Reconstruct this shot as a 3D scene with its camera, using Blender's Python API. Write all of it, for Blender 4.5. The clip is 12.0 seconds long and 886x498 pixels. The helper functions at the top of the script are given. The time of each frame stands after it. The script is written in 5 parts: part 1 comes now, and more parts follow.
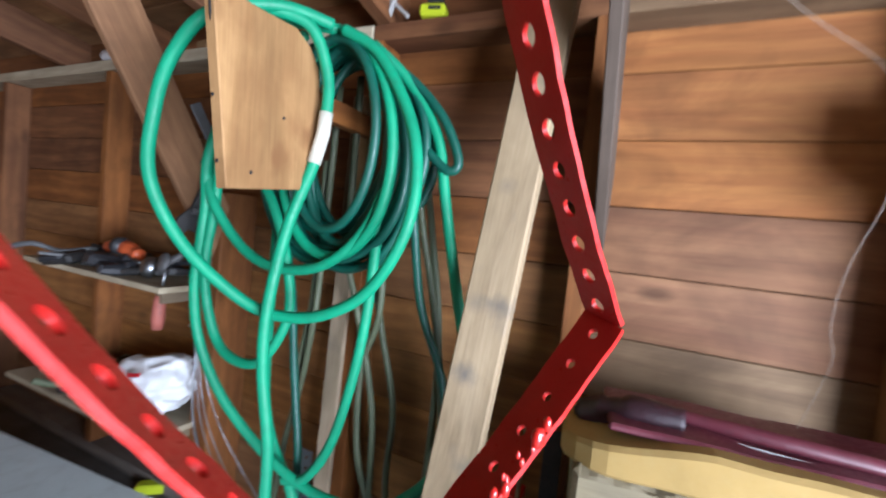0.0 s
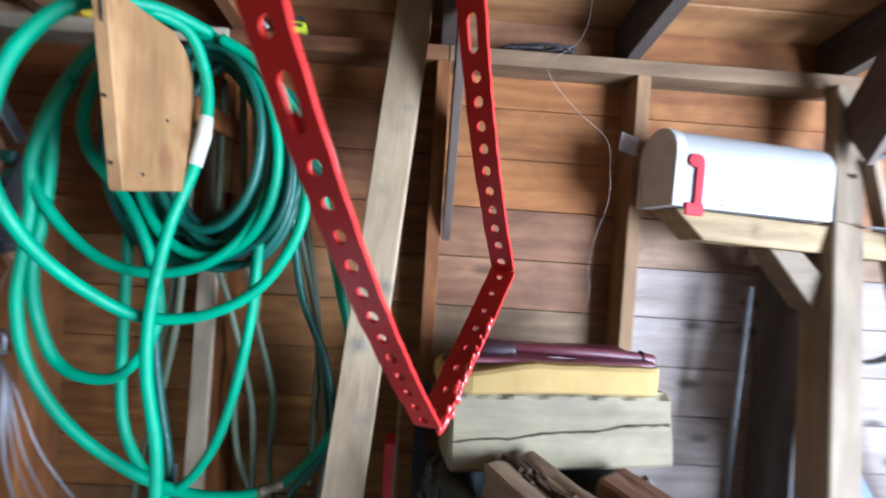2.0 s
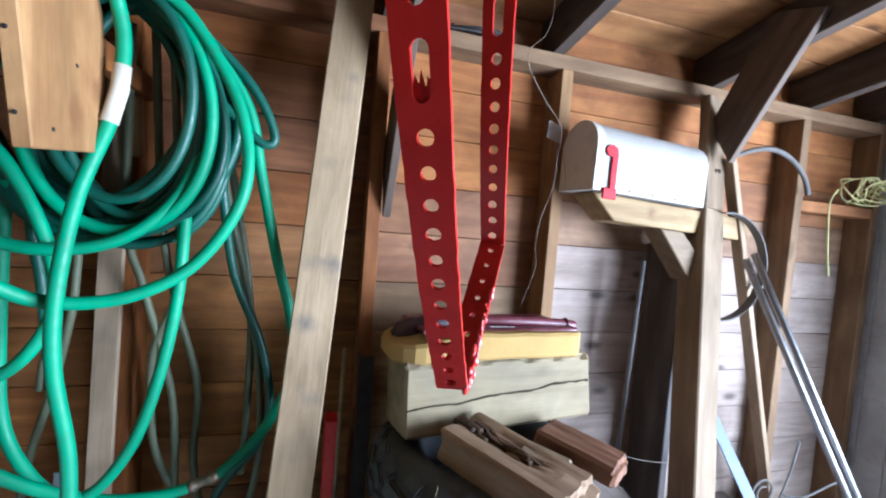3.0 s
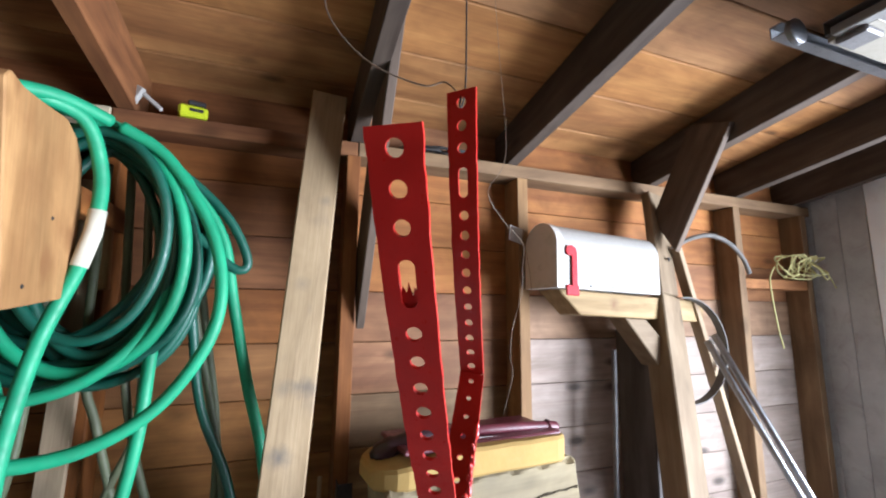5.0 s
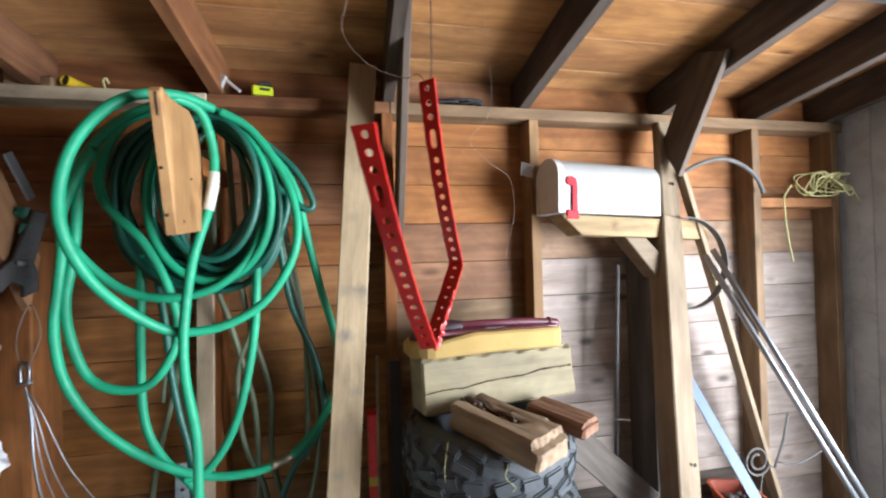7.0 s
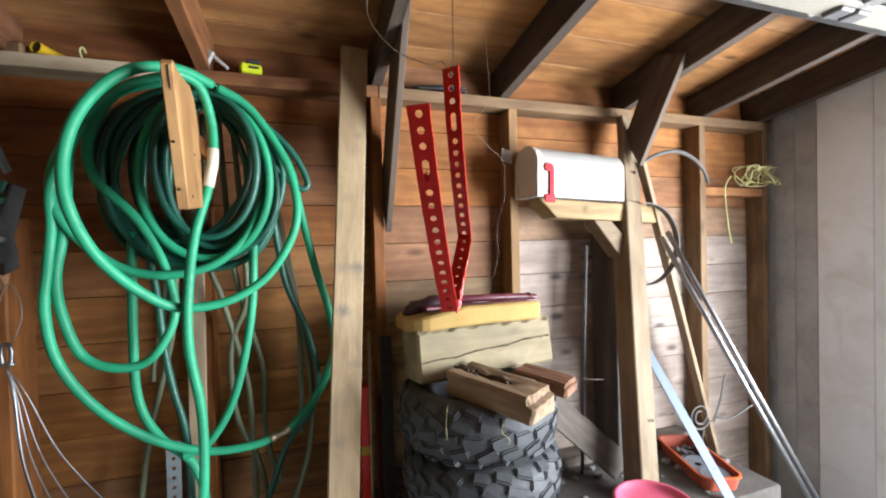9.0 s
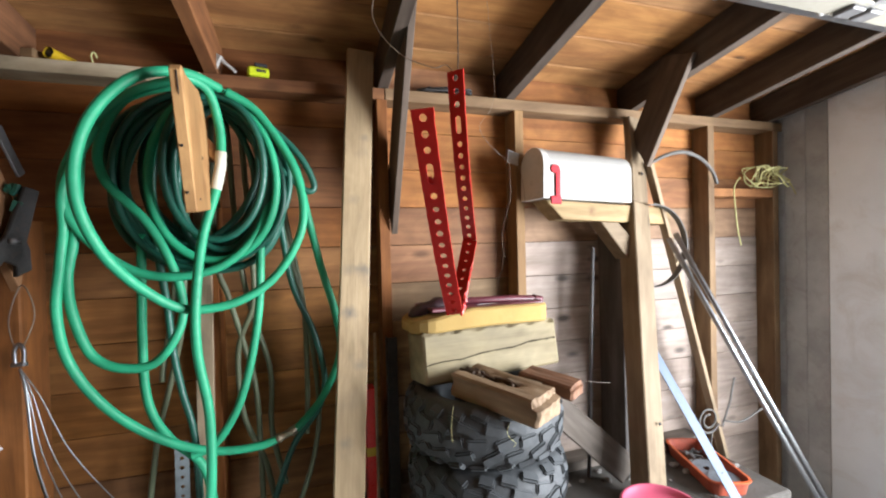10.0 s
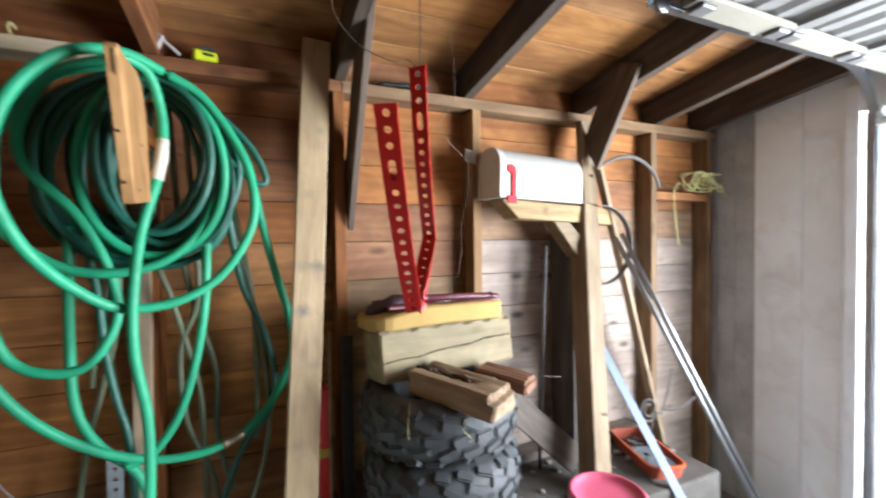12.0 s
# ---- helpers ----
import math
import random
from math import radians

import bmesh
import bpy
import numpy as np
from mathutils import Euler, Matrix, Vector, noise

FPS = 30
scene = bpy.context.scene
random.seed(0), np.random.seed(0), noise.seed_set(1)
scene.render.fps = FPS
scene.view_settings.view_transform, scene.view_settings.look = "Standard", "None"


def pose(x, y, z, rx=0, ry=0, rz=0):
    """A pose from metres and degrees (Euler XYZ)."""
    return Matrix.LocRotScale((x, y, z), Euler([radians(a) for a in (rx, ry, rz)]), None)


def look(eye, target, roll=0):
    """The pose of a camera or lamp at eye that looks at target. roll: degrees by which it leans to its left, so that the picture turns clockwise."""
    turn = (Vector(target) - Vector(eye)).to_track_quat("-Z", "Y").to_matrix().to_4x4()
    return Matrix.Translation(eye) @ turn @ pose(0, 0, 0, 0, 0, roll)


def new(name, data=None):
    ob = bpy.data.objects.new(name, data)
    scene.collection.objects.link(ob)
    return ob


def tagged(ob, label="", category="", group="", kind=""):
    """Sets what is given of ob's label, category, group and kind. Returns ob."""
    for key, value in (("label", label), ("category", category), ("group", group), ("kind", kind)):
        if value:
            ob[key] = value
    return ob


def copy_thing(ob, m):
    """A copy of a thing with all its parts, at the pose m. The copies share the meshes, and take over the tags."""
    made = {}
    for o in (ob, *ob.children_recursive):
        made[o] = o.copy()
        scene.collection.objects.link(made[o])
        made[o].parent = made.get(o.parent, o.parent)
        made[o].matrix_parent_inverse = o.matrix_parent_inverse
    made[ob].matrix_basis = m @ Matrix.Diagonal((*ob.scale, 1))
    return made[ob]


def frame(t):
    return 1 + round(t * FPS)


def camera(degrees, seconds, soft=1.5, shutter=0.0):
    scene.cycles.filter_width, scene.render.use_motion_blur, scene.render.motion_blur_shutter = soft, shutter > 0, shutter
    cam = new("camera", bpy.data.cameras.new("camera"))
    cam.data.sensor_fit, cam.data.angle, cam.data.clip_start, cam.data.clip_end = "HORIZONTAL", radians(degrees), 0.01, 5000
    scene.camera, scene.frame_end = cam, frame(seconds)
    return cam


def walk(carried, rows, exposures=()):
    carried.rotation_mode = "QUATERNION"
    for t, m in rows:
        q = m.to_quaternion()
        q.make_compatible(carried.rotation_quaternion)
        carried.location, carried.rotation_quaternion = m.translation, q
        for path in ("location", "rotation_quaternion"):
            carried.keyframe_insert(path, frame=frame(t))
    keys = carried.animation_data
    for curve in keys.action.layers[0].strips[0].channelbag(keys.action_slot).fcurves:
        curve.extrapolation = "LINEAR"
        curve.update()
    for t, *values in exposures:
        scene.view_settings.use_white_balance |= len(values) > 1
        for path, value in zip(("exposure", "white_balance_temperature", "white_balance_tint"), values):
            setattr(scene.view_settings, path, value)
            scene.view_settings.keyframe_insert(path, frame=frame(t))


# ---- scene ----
cam = camera(93.9, 12.0, 2.1, 0.5)
PATH = [
    (0, (0.134, 0.131, 1.458), (-0.686, 1.952, 1.358), 5.8),
    (0.2, (0.117, 0.096, 1.461), (-0.558, 1.979, 1.442), 7.1),
    (0.5, (0.11, 0.06, 1.472), (-0.4, 1.993, 1.537), 7.3),
    (1, (0.134, -0.012, 1.465), (-0.364, 1.921, 1.592), 3.8),
    (1.5, (0.146, -0.096, 1.461), (-0.276, 1.858, 1.512), 1.2),
    (2, (0.036, -0.081, 1.439), (0.089, 1.918, 1.402), 3.7),
    (2.5, (-0.068, -0.079, 1.423), (0.359, 1.872, 1.323), 4.2),
    (3, (-0.087, -0.082, 1.424), (0.467, 1.838, 1.324), 4.5),
    (3.5, (-0.087, -0.069, 1.432), (0.535, 1.831, 1.478), 3.8),
    (3.7, (-0.1, -0.074, 1.459), (0.543, 1.814, 1.602), 3.4),
    (5.3, (-0.11, -0.106, 1.491), (0.558, 1.755, 1.786), 0.1),
    (5.5, (-0.103, -0.111, 1.486), (0.537, 1.767, 1.741), 0.1),
    (6, (-0.059, -0.239, 1.449), (0.474, 1.687, 1.539), 0.2),
    (6.5, (0.002, -0.38, 1.411), (0.423, 1.575, 1.366), -1.4),
    (7, (-0.073, -0.408, 1.429), (0.329, 1.551, 1.454), -1.5),
    (7.5, (-0.183, -0.418, 1.418), (0.378, 1.502, 1.434), -0.7),
    (7.7, (-0.2, -0.424, 1.393), (0.417, 1.479, 1.402), -0.6),
    (9.5, (-0.215, -0.452, 1.402), (0.404, 1.449, 1.364), -1.6),
    (10, (-0.211, -0.452, 1.404), (0.383, 1.457, 1.375), -1.4),
    (10.5, (-0.222, -0.449, 1.412), (0.347, 1.469, 1.412), -1.6),
    (11, (-0.221, -0.445, 1.414), (0.347, 1.472, 1.434), -1.7),
    (11.5, (-0.227, -0.439, 1.409), (0.398, 1.461, 1.412), -1.2),
    (11.8, (-0.228, -0.439, 1.404), (0.464, 1.437, 1.395), -1.1),
    (12, (-0.22, -0.445, 1.405), (0.58, 1.388, 1.358), -0.7),
]
walk(cam, [(t, look(eye, target, roll)) for t, eye, target, roll in PATH], exposures=[(0, 1.42, 5500, 13), (1.0, 1.42, 5150, 12), (2.5, 1.56, 5050, 10), (3.5, 1.56, 5400, 13), (5.5, 1.53, 5850, 13), (6.5, 1.55, 5650, 10), (7.0, 1.57, 5900, 10), (7.6, 1.59, 5800, 10), (9.5, 1.6, 6350, 11), (12, 1.63, 6100, 10)])

# ---------------------------------------------------------------- light
world = bpy.data.worlds.new("sky")
scene.world = world
world.use_nodes = True
wn = world.node_tree.nodes
sky = wn.new("ShaderNodeTexSky")
sky.sky_type, sky.sun_disc = "NISHITA", False
sky.sun_elevation, sky.sun_rotation = radians(50), radians(8.5)
wn["Background"].inputs["Strength"].default_value = 0.15
world.node_tree.links.new(sky.outputs["Color"], wn["Background"].inputs["Color"])

sun = new("sun", bpy.data.lights.new("sun", "SUN"))
sun.data.energy, sun.data.angle, sun.data.color = 4.0, radians(0.5), (1.0, 0.94, 0.86)
sun.matrix_basis = look((1.2, 8, 9.6), (0, 0, 0))

door_light = new("door_daylight", bpy.data.lights.new("door_daylight", "AREA"))
door_light.data.shape, door_light.data.size, door_light.data.size_y = "RECTANGLE", 1.7, 1.4
door_light.data.energy, door_light.data.color = 114.0, (0.95, 0.97, 1.0)
door_light.matrix_basis = look((2.2, -0.77, 1.12), (0.0, -0.35, 1.12))

# ---------------------------------------------------------------- helpers
PLACE = {}
ROOF_Z, SLOPE = 1.975, 0.155        # rafter undersides: height at the plate, rise per metre inwards
LEDGE = 0.42                        # top of the concrete ledge along the wall
WALL_Y, STUD_Y = 1.14, 1.05         # inner face of the boards, front of the studs


def link(ob, m, parent=None):
    PLACE[ob] = m
    if parent is not None:
        ob.parent = parent
        ob.matrix_basis = PLACE[parent].inverted() @ m
    else:
        ob.matrix_basis = m
    return ob


def thing(name, m, label, category, group="", kind=""):
    return tagged(link(new(name), m), label, category, group, kind)


def mesh_of(name, bm, mat, smooth=False):
    bmesh.ops.recalc_face_normals(bm, faces=bm.faces)
    me = bpy.data.meshes.new(name)
    bm.to_mesh(me)
    bm.free()
    for m in (mat if isinstance(mat, (list, tuple)) else [mat]):
        me.materials.append(m)
    if smooth:
        for p in me.polygons:
            p.use_smooth = True
    return me


def part(name, bm, mat, parent, label="", m=None, smooth=False):
    """One mesh object, its vertices given in the space of the pose m."""
    ob = new(name, mesh_of(name, bm, mat, smooth))
    link(ob, m or Matrix(), parent)
    if label:
        ob["label"] = label
    return ob


def solo(name, bm, mat, label, category, m=None, group="", kind="", smooth=False):
    return tagged(link(new(name, mesh_of(name, bm, mat, smooth)), m or Matrix()), label, category, group, kind)


def box(sx, sy, sz, bevel=0.002, cuts=0, rough=0.0, seed=0):
    """A box centred on the origin, its edges rounded, its sides cut along x and roughened."""
    bm = bmesh.new()
    bmesh.ops.create_cube(bm, size=1.0, matrix=Matrix.Diagonal((sx, sy, sz, 1)))
    if bevel > 0:
        bmesh.ops.bevel(bm, geom=bm.edges[:], offset=min(bevel, 0.3 * min(sx, sy, sz)), segments=1, affect="EDGES")
    for n in range(cuts):
        x = sx * ((n + 1) / (cuts + 1) - 0.5)
        bmesh.ops.bisect_plane(bm, geom=bm.verts[:] + bm.edges[:] + bm.faces[:], plane_co=(x, 0, 0), plane_no=(1, 0, 0))
    if rough:
        rnd = random.Random(seed)
        off = Vector((rnd.uniform(0, 50), rnd.uniform(0, 50), rnd.uniform(0, 50)))
        for v in bm.verts:
            v.co += noise.noise_vector(v.co * 9 + off) * rough
    return bm


def along(p0, p1, up=(0, 0, 1)):
    """The pose at the middle of p0-p1, x along it, z near up. And its length."""
    a, b = Vector(p0), Vector(p1)
    x = (b - a).normalized()
    y = Vector(up).cross(x).normalized()
    z = x.cross(y)
    m = Matrix((x, y, z)).transposed().to_4x4()
    m.translation = (a + b) / 2
    return m, (b - a).length


def beam(p0, p1, w, h, up=(0, 0, 1), bevel=0.002, cuts=0, rough=0.0, seed=0):
    """bmesh and pose of a timber from p0 to p1, w across and h towards up."""
    m, length = along(p0, p1, up)
    return box(length, w, h, bevel, cuts, rough, seed), m


def smooth_path(points, steps=8, closed=False):
    """Catmull-Rom through the points."""
    p = [Vector(q) for q in points]
    n, out = len(p), []
    for i in range(n if closed else n - 1):
        a, b, c, d = (p[(i + k) % n] if closed else p[min(max(i + k, 0), n - 1)] for k in (-1, 0, 1, 2))
        for s in range(steps):
            t = s / steps
            out.append(0.5 * (2 * b + (c - a) * t + (2 * a - 5 * b + 4 * c - d) * t * t + (3 * b - a - 3 * c + d) * t ** 3))
    if not closed:
        out.append(p[-1])
    return out


def tube(path, r, sides=10, closed=False, bm=None, flat=1.0, cap=True):
    """A tube along a path; r may be a number or one radius a point."""
    bm = bm or bmesh.new()
    p = [Vector(q) for q in path]
    n = len(p)
    radius = r if isinstance(r, (list, tuple)) else [r] * n
    tangent = [((p[(i + 1) % n] if closed or i + 1 < n else p[i]) - (p[i - 1] if closed or i else p[i])).normalized() for i in range(n)]
    side = tangent[0].orthogonal().normalized()
    rings = []
    for i in range(n):
        side = (side - tangent[i] * side.dot(tangent[i])).normalized()
        up = tangent[i].cross(side)
        rings.append([bm.verts.new(p[i] + radius[i] * (math.cos(a) * side + flat * math.sin(a) * up))
                      for a in (2 * math.pi * k / sides for k in range(sides))])
    for i in range(n if closed else n - 1):
        for k in range(sides):
            bm.faces.new((rings[i][k], rings[i][(k + 1) % sides], rings[(i + 1) % n][(k + 1) % sides], rings[(i + 1) % n][k]))
    if cap and not closed:
        bm.faces.new(rings[0][::-1]), bm.faces.new(rings[-1])
    return bm


def lathe(profile, sides=32, bm=None):
    """Turns (radius, height) pairs about z; open ends at radius 0 are closed."""
    bm = bm or bmesh.new()
    rings = []
    for r, z in profile:
        rings.append([bm.verts.new((r * math.cos(a), r * math.sin(a), z)) for a in (2 * math.pi * k / sides for k in range(sides))]
                     if r > 1e-6 else [bm.verts.new((0, 0, z))])
    for a, b in zip(rings, rings[1:]):
        for k in range(sides):
            q = (k + 1) % sides
            if len(a) > 1 and len(b) > 1:
                bm.faces.new((a[k], a[q], b[q], b[k]))
            elif len(b) > 1:
                bm.faces.new((a[0], b[q], b[k]))
            elif len(a) > 1:
                bm.faces.new((a[k], a[q], b[0]))
    return bm


def prism(outline, thick, bevel=0.0):
    """A flat plate: outline in x and z, thick along y, centred."""
    bm = bmesh.new()
    front = [bm.verts.new((x, -thick / 2, z)) for x, z in outline]
    back = [bm.verts.new((x, thick / 2, z)) for x, z in outline]
    bm.faces.new(front), bm.faces.new(back[::-1])
    for k in range(len(front)):
        q = (k + 1) % len(front)
        bm.faces.new((front[k], back[k], back[q], front[q]))
    if bevel:
        bmesh.ops.recalc_face_normals(bm, faces=bm.faces)
        bmesh.ops.bevel(bm, geom=bm.edges[:], offset=bevel, segments=1, affect="EDGES")
    return bm


# ---------------------------------------------------------------- materials
def shader(name):
    mat = bpy.data.materials.new(name)
    mat.use_nodes = True
    nt = mat.node_tree
    return mat, nt, nt.nodes["Principled BSDF"]


def node(nt, kind, **values):
    n = nt.nodes.new(kind)
    for key, value in values.items():
        n.inputs[key].default_value = value
    return n


def blend(nt, fac, a, b, how="MIX"):
    """Mixes two colours, each a socket or a tuple."""
    n = nt.nodes.new("ShaderNodeMix")
    n.data_type, n.blend_type = "RGBA", how
    for socket, value in ((n.inputs[0], fac), (n.inputs[6], a), (n.inputs[7], b)):
        if isinstance(value, bpy.types.NodeSocket):
            nt.links.new(value, socket)
        elif isinstance(value, (int, float)):
            socket.default_value = value
        else:
            socket.default_value = (*value[:3], 1)
    return n.outputs[2]


def ramp(nt, socket, lo, hi):
    n = node(nt, "ShaderNodeMapRange", **{"From Min": lo, "From Max": hi})
    nt.links.new(socket, n.inputs["Value"])
    return n.outputs["Result"]


def source(nt, island=False):
    """A random number for each object, or for each loose piece of one mesh."""
    if island:
        return nt.nodes.new("ShaderNodeNewGeometry").outputs["Random Per Island"]
    return nt.nodes.new("ShaderNodeObjectInfo").outputs["Random"]


def coords(nt, scale, island=False):
    """Object coordinates, shifted from object to object, scaled."""
    tc = nt.nodes.new("ShaderNodeTexCoord")
    src = tc.outputs["Object"]
    mul = nt.nodes.new("ShaderNodeVectorMath")
    mul.operation = "MULTIPLY_ADD"
    mul.inputs[1].default_value = (37.0, 23.0, 11.0)
    nt.links.new(source(nt, island), mul.inputs[0])
    nt.links.new(src, mul.inputs[2])
    src = mul.outputs[0]
    mp = nt.nodes.new("ShaderNodeMapping")
    mp.inputs["Scale"].default_value = scale
    nt.links.new(src, mp.inputs["Vector"])
    return mp.outputs["Vector"]


def noise_at(nt, vec, scale, detail=5.0, rough=0.6, distort=0.0):
    n = node(nt, "ShaderNodeTexNoise", Scale=scale, Detail=detail, Roughness=rough, Distortion=distort)
    nt.links.new(vec, n.inputs["Vector"])
    return n.outputs["Fac"]


def bump(nt, bsdf, height, strength, distance=0.002):
    b = node(nt, "ShaderNodeBump", Strength=strength, Distance=distance)
    nt.links.new(height, b.inputs["Height"])
    nt.links.new(b.outputs["Normal"], bsdf.inputs["Normal"])


def wood(name, light, dark, stain, rough=0.72, grain=1.0, knots=0.5, stains=0.5, spread=0.25, relief=0.35, bands=0.28, spots=0.0, island=False):
    """Sawn wood, the grain along local x: streaks, growth bands, knots, stains, a shift of tone from piece to piece."""
    mat, nt, bsdf = shader(name)
    vec = coords(nt, (1.0, 1.0, 1.0), island)
    long = coords(nt, (1.6, 17.0 * grain, 17.0 * grain), island)
    fine = coords(nt, (5.0, 210.0, 210.0), island)
    streak = noise_at(nt, long, 1.0, 6.0, 0.62, 0.5)
    fibre = noise_at(nt, fine, 1.0, 3.0, 0.6)
    col = blend(nt, ramp(nt, streak, 0.34, 0.66), light, dark)
    ring = nt.nodes.new("ShaderNodeTexWave")
    ring.wave_type, ring.bands_direction = "BANDS", "Z"
    for key, value in (("Scale", 7.0 * grain), ("Distortion", 9.0), ("Detail", 3.0), ("Detail Scale", 1.1)):
        ring.inputs[key].default_value = value
    nt.links.new(coords(nt, (0.22, 1.0, 1.0), island), ring.inputs["Vector"])
    col = blend(nt, bands, col, blend(nt, ramp(nt, ring.outputs["Fac"], 0.25, 0.9), dark, light), "MIX")
    col = blend(nt, 0.22, col, blend(nt, ramp(nt, fibre, 0.35, 0.7), (1, 1, 1), (0.35, 0.32, 0.3)), "MULTIPLY")
    wide = noise_at(nt, coords(nt, (2.2, 7.0, 7.0), island), 1.0, 4.0, 0.65, 0.8)
    col = blend(nt, 1.0, col, blend(nt, ramp(nt, wide, 0.33, 0.67), (0.66, 0.62, 0.58), (1.16, 1.14, 1.12)), "MULTIPLY")
    blot = noise_at(nt, vec, 4.5, 4.0, 0.6, 0.6)
    gate = ramp(nt, blot, 0.62 - 0.25 * stains, 0.78)
    soft = node(nt, "ShaderNodeMath")
    soft.operation = "MULTIPLY"
    soft.inputs[1].default_value = 0.75 * stains
    nt.links.new(gate, soft.inputs[0])
    col = blend(nt, soft.outputs[0], col, stain)
    if spots:
        dab = node(nt, "ShaderNodeMath")
        dab.operation = "MULTIPLY"
        dab.inputs[1].default_value = spots
        nt.links.new(ramp(nt, noise_at(nt, coords(nt, (9.0, 15.0, 15.0), island), 1.0, 2.0, 0.5), 0.60, 0.72), dab.inputs[0])
        col = blend(nt, dab.outputs[0], col, stain)
    if knots:
        cell = node(nt, "ShaderNodeTexVoronoi", Scale=1.0)
        nt.links.new(coords(nt, (3.6, 8.5, 8.5), island), cell.inputs["Vector"])
        near = ramp(nt, cell.outputs["Distance"], 0.17, 0.06)
        pick = node(nt, "ShaderNodeMath")
        pick.operation = "MULTIPLY"
        pick.inputs[1].default_value = knots
        nt.links.new(near, pick.inputs[0])
        col = blend(nt, pick.outputs[0], col, tuple(0.22 * c for c in dark))
    tone = node(nt, "ShaderNodeHueSaturation", Fac=1.0)
    nt.links.new(source(nt, island), tone.inputs["Fac"])
    tone.inputs["Value"].default_value, tone.inputs["Saturation"].default_value = 1.0 - spread, 1.0 - 0.5 * spread
    tone.inputs["Hue"].default_value = 0.5
    nt.links.new(col, tone.inputs["Color"])
    nt.links.new(tone.outputs["Color"], bsdf.inputs["Base Color"])
    bsdf.inputs["Roughness"].default_value = rough
    bsdf.inputs["Specular IOR Level"].default_value = 0.25
    h = blend(nt, 0.5, streak, fibre)
    bump(nt, bsdf, h, relief, 0.0025)
    return mat


def plain(name, color, rough=0.5, metal=0.0, vary=0.2, scale=14.0, bumpy=0.1, spec=0.5, dirt=None, dirt_amount=0.0, distance=0.001):
    """Paint, plastic, rubber, metal: tone shifts at two scales, dirt in blots, fine relief."""
    mat, nt, bsdf = shader(name)
    vec = coords(nt, (1, 1, 1))
    big, small = noise_at(nt, vec, scale, 5.0, 0.6), noise_at(nt, vec, scale * 9, 3.0, 0.6)
    col = blend(nt, ramp(nt, big, 0.3, 0.7), tuple(c * (1 - vary) for c in color), tuple(min(1, c * (1 + vary)) for c in color))
    if dirt:
        m = node(nt, "ShaderNodeMath")
        m.operation = "MULTIPLY"
        m.inputs[1].default_value = dirt_amount
        nt.links.new(ramp(nt, noise_at(nt, vec, scale * 2.3, 6.0, 0.7, 0.8), 0.5, 0.72), m.inputs[0])
        col = blend(nt, m.outputs[0], col, dirt)
    nt.links.new(col, bsdf.inputs["Base Color"])
    r = node(nt, "ShaderNodeMapRange", **{"From Min": 0.3, "From Max": 0.7, "To Min": max(0.02, rough - 0.12), "To Max": min(1, rough + 0.12)})
    nt.links.new(small, r.inputs["Value"])
    nt.links.new(r.outputs["Result"], bsdf.inputs["Roughness"])
    bsdf.inputs["Metallic"].default_value = metal
    bsdf.inputs["Specular IOR Level"].default_value = spec
    if bumpy:
        bump(nt, bsdf, blend(nt, 0.4, small, big), bumpy, distance)
    return mat


M_BOARD = wood("old_fir_boards", (0.41, 0.185, 0.055), (0.29, 0.112, 0.033), (0.058, 0.024, 0.0095), spread=0.4, stains=0.75, knots=0.6)
M_BROWN = wood("brown_boards", (0.285, 0.108, 0.0205), (0.15, 0.049, 0.0092), (0.0496, 0.0205, 0.00682), spread=0.3, stains=0.65)
M_HONEY = wood("honey_boards", (0.38, 0.170, 0.037), (0.225, 0.089, 0.0172), (0.101, 0.0426, 0.014), spread=0.3, stains=0.6)
# pale and mid-pale boards for the lower rows of the right bay
M_PALE = wood("pale_grey_boards", (0.403, 0.343, 0.302), (0.298, 0.242, 0.205), (0.146, 0.105, 0.0846), spread=0.2, knots=0.9)
M_MIDPALE = wood("mid_pale_board", (0.36, 0.235, 0.145), (0.25, 0.155, 0.092), (0.085, 0.05, 0.032), spread=0.15, knots=1.0, stains=0.8)
M_ROOF = wood("roof_boards", (0.42, 0.215, 0.072), (0.265, 0.118, 0.038), (0.092, 0.041, 0.017), spread=0.4, knots=0.9, stains=0.7, island=True)
M_STUD = wood("stud_wood", (0.32, 0.20, 0.088), (0.21, 0.122, 0.052), (0.085, 0.047, 0.022), spread=0.3)
M_DARKWOOD = wood("dark_timber", (0.093, 0.0589, 0.0409), (0.0527, 0.0329, 0.0236), (0.0248, 0.0167, 0.0124), spread=0.2)
M_PLANK = wood("grey_plank", (0.36, 0.282, 0.19), (0.295, 0.225, 0.145), (0.124, 0.108, 0.093), stains=0.4, spread=0.05, knots=0.35, spots=0.35, grain=0.7, bands=0.15)
M_ORANGE = wood("bracket_wood", (0.385, 0.232, 0.098), (0.31, 0.168, 0.064), (0.165, 0.075, 0.027), stains=0.8, spread=0.05, knots=0.5, spots=0.7, grain=0.45, bands=0.12, relief=0.25)
M_TREATED = wood("treated_pine", (0.24, 0.19, 0.125), (0.178, 0.134, 0.0829), (0.136, 0.0899, 0.0496), spread=0.1, knots=0.9, stains=0.5, bands=0.3)
M_BLOCK = wood("green_treated_timber", (0.285, 0.245, 0.145), (0.225, 0.188, 0.106), (0.105, 0.090, 0.062), spread=0.05, knots=0.35, stains=0.95, relief=0.6)
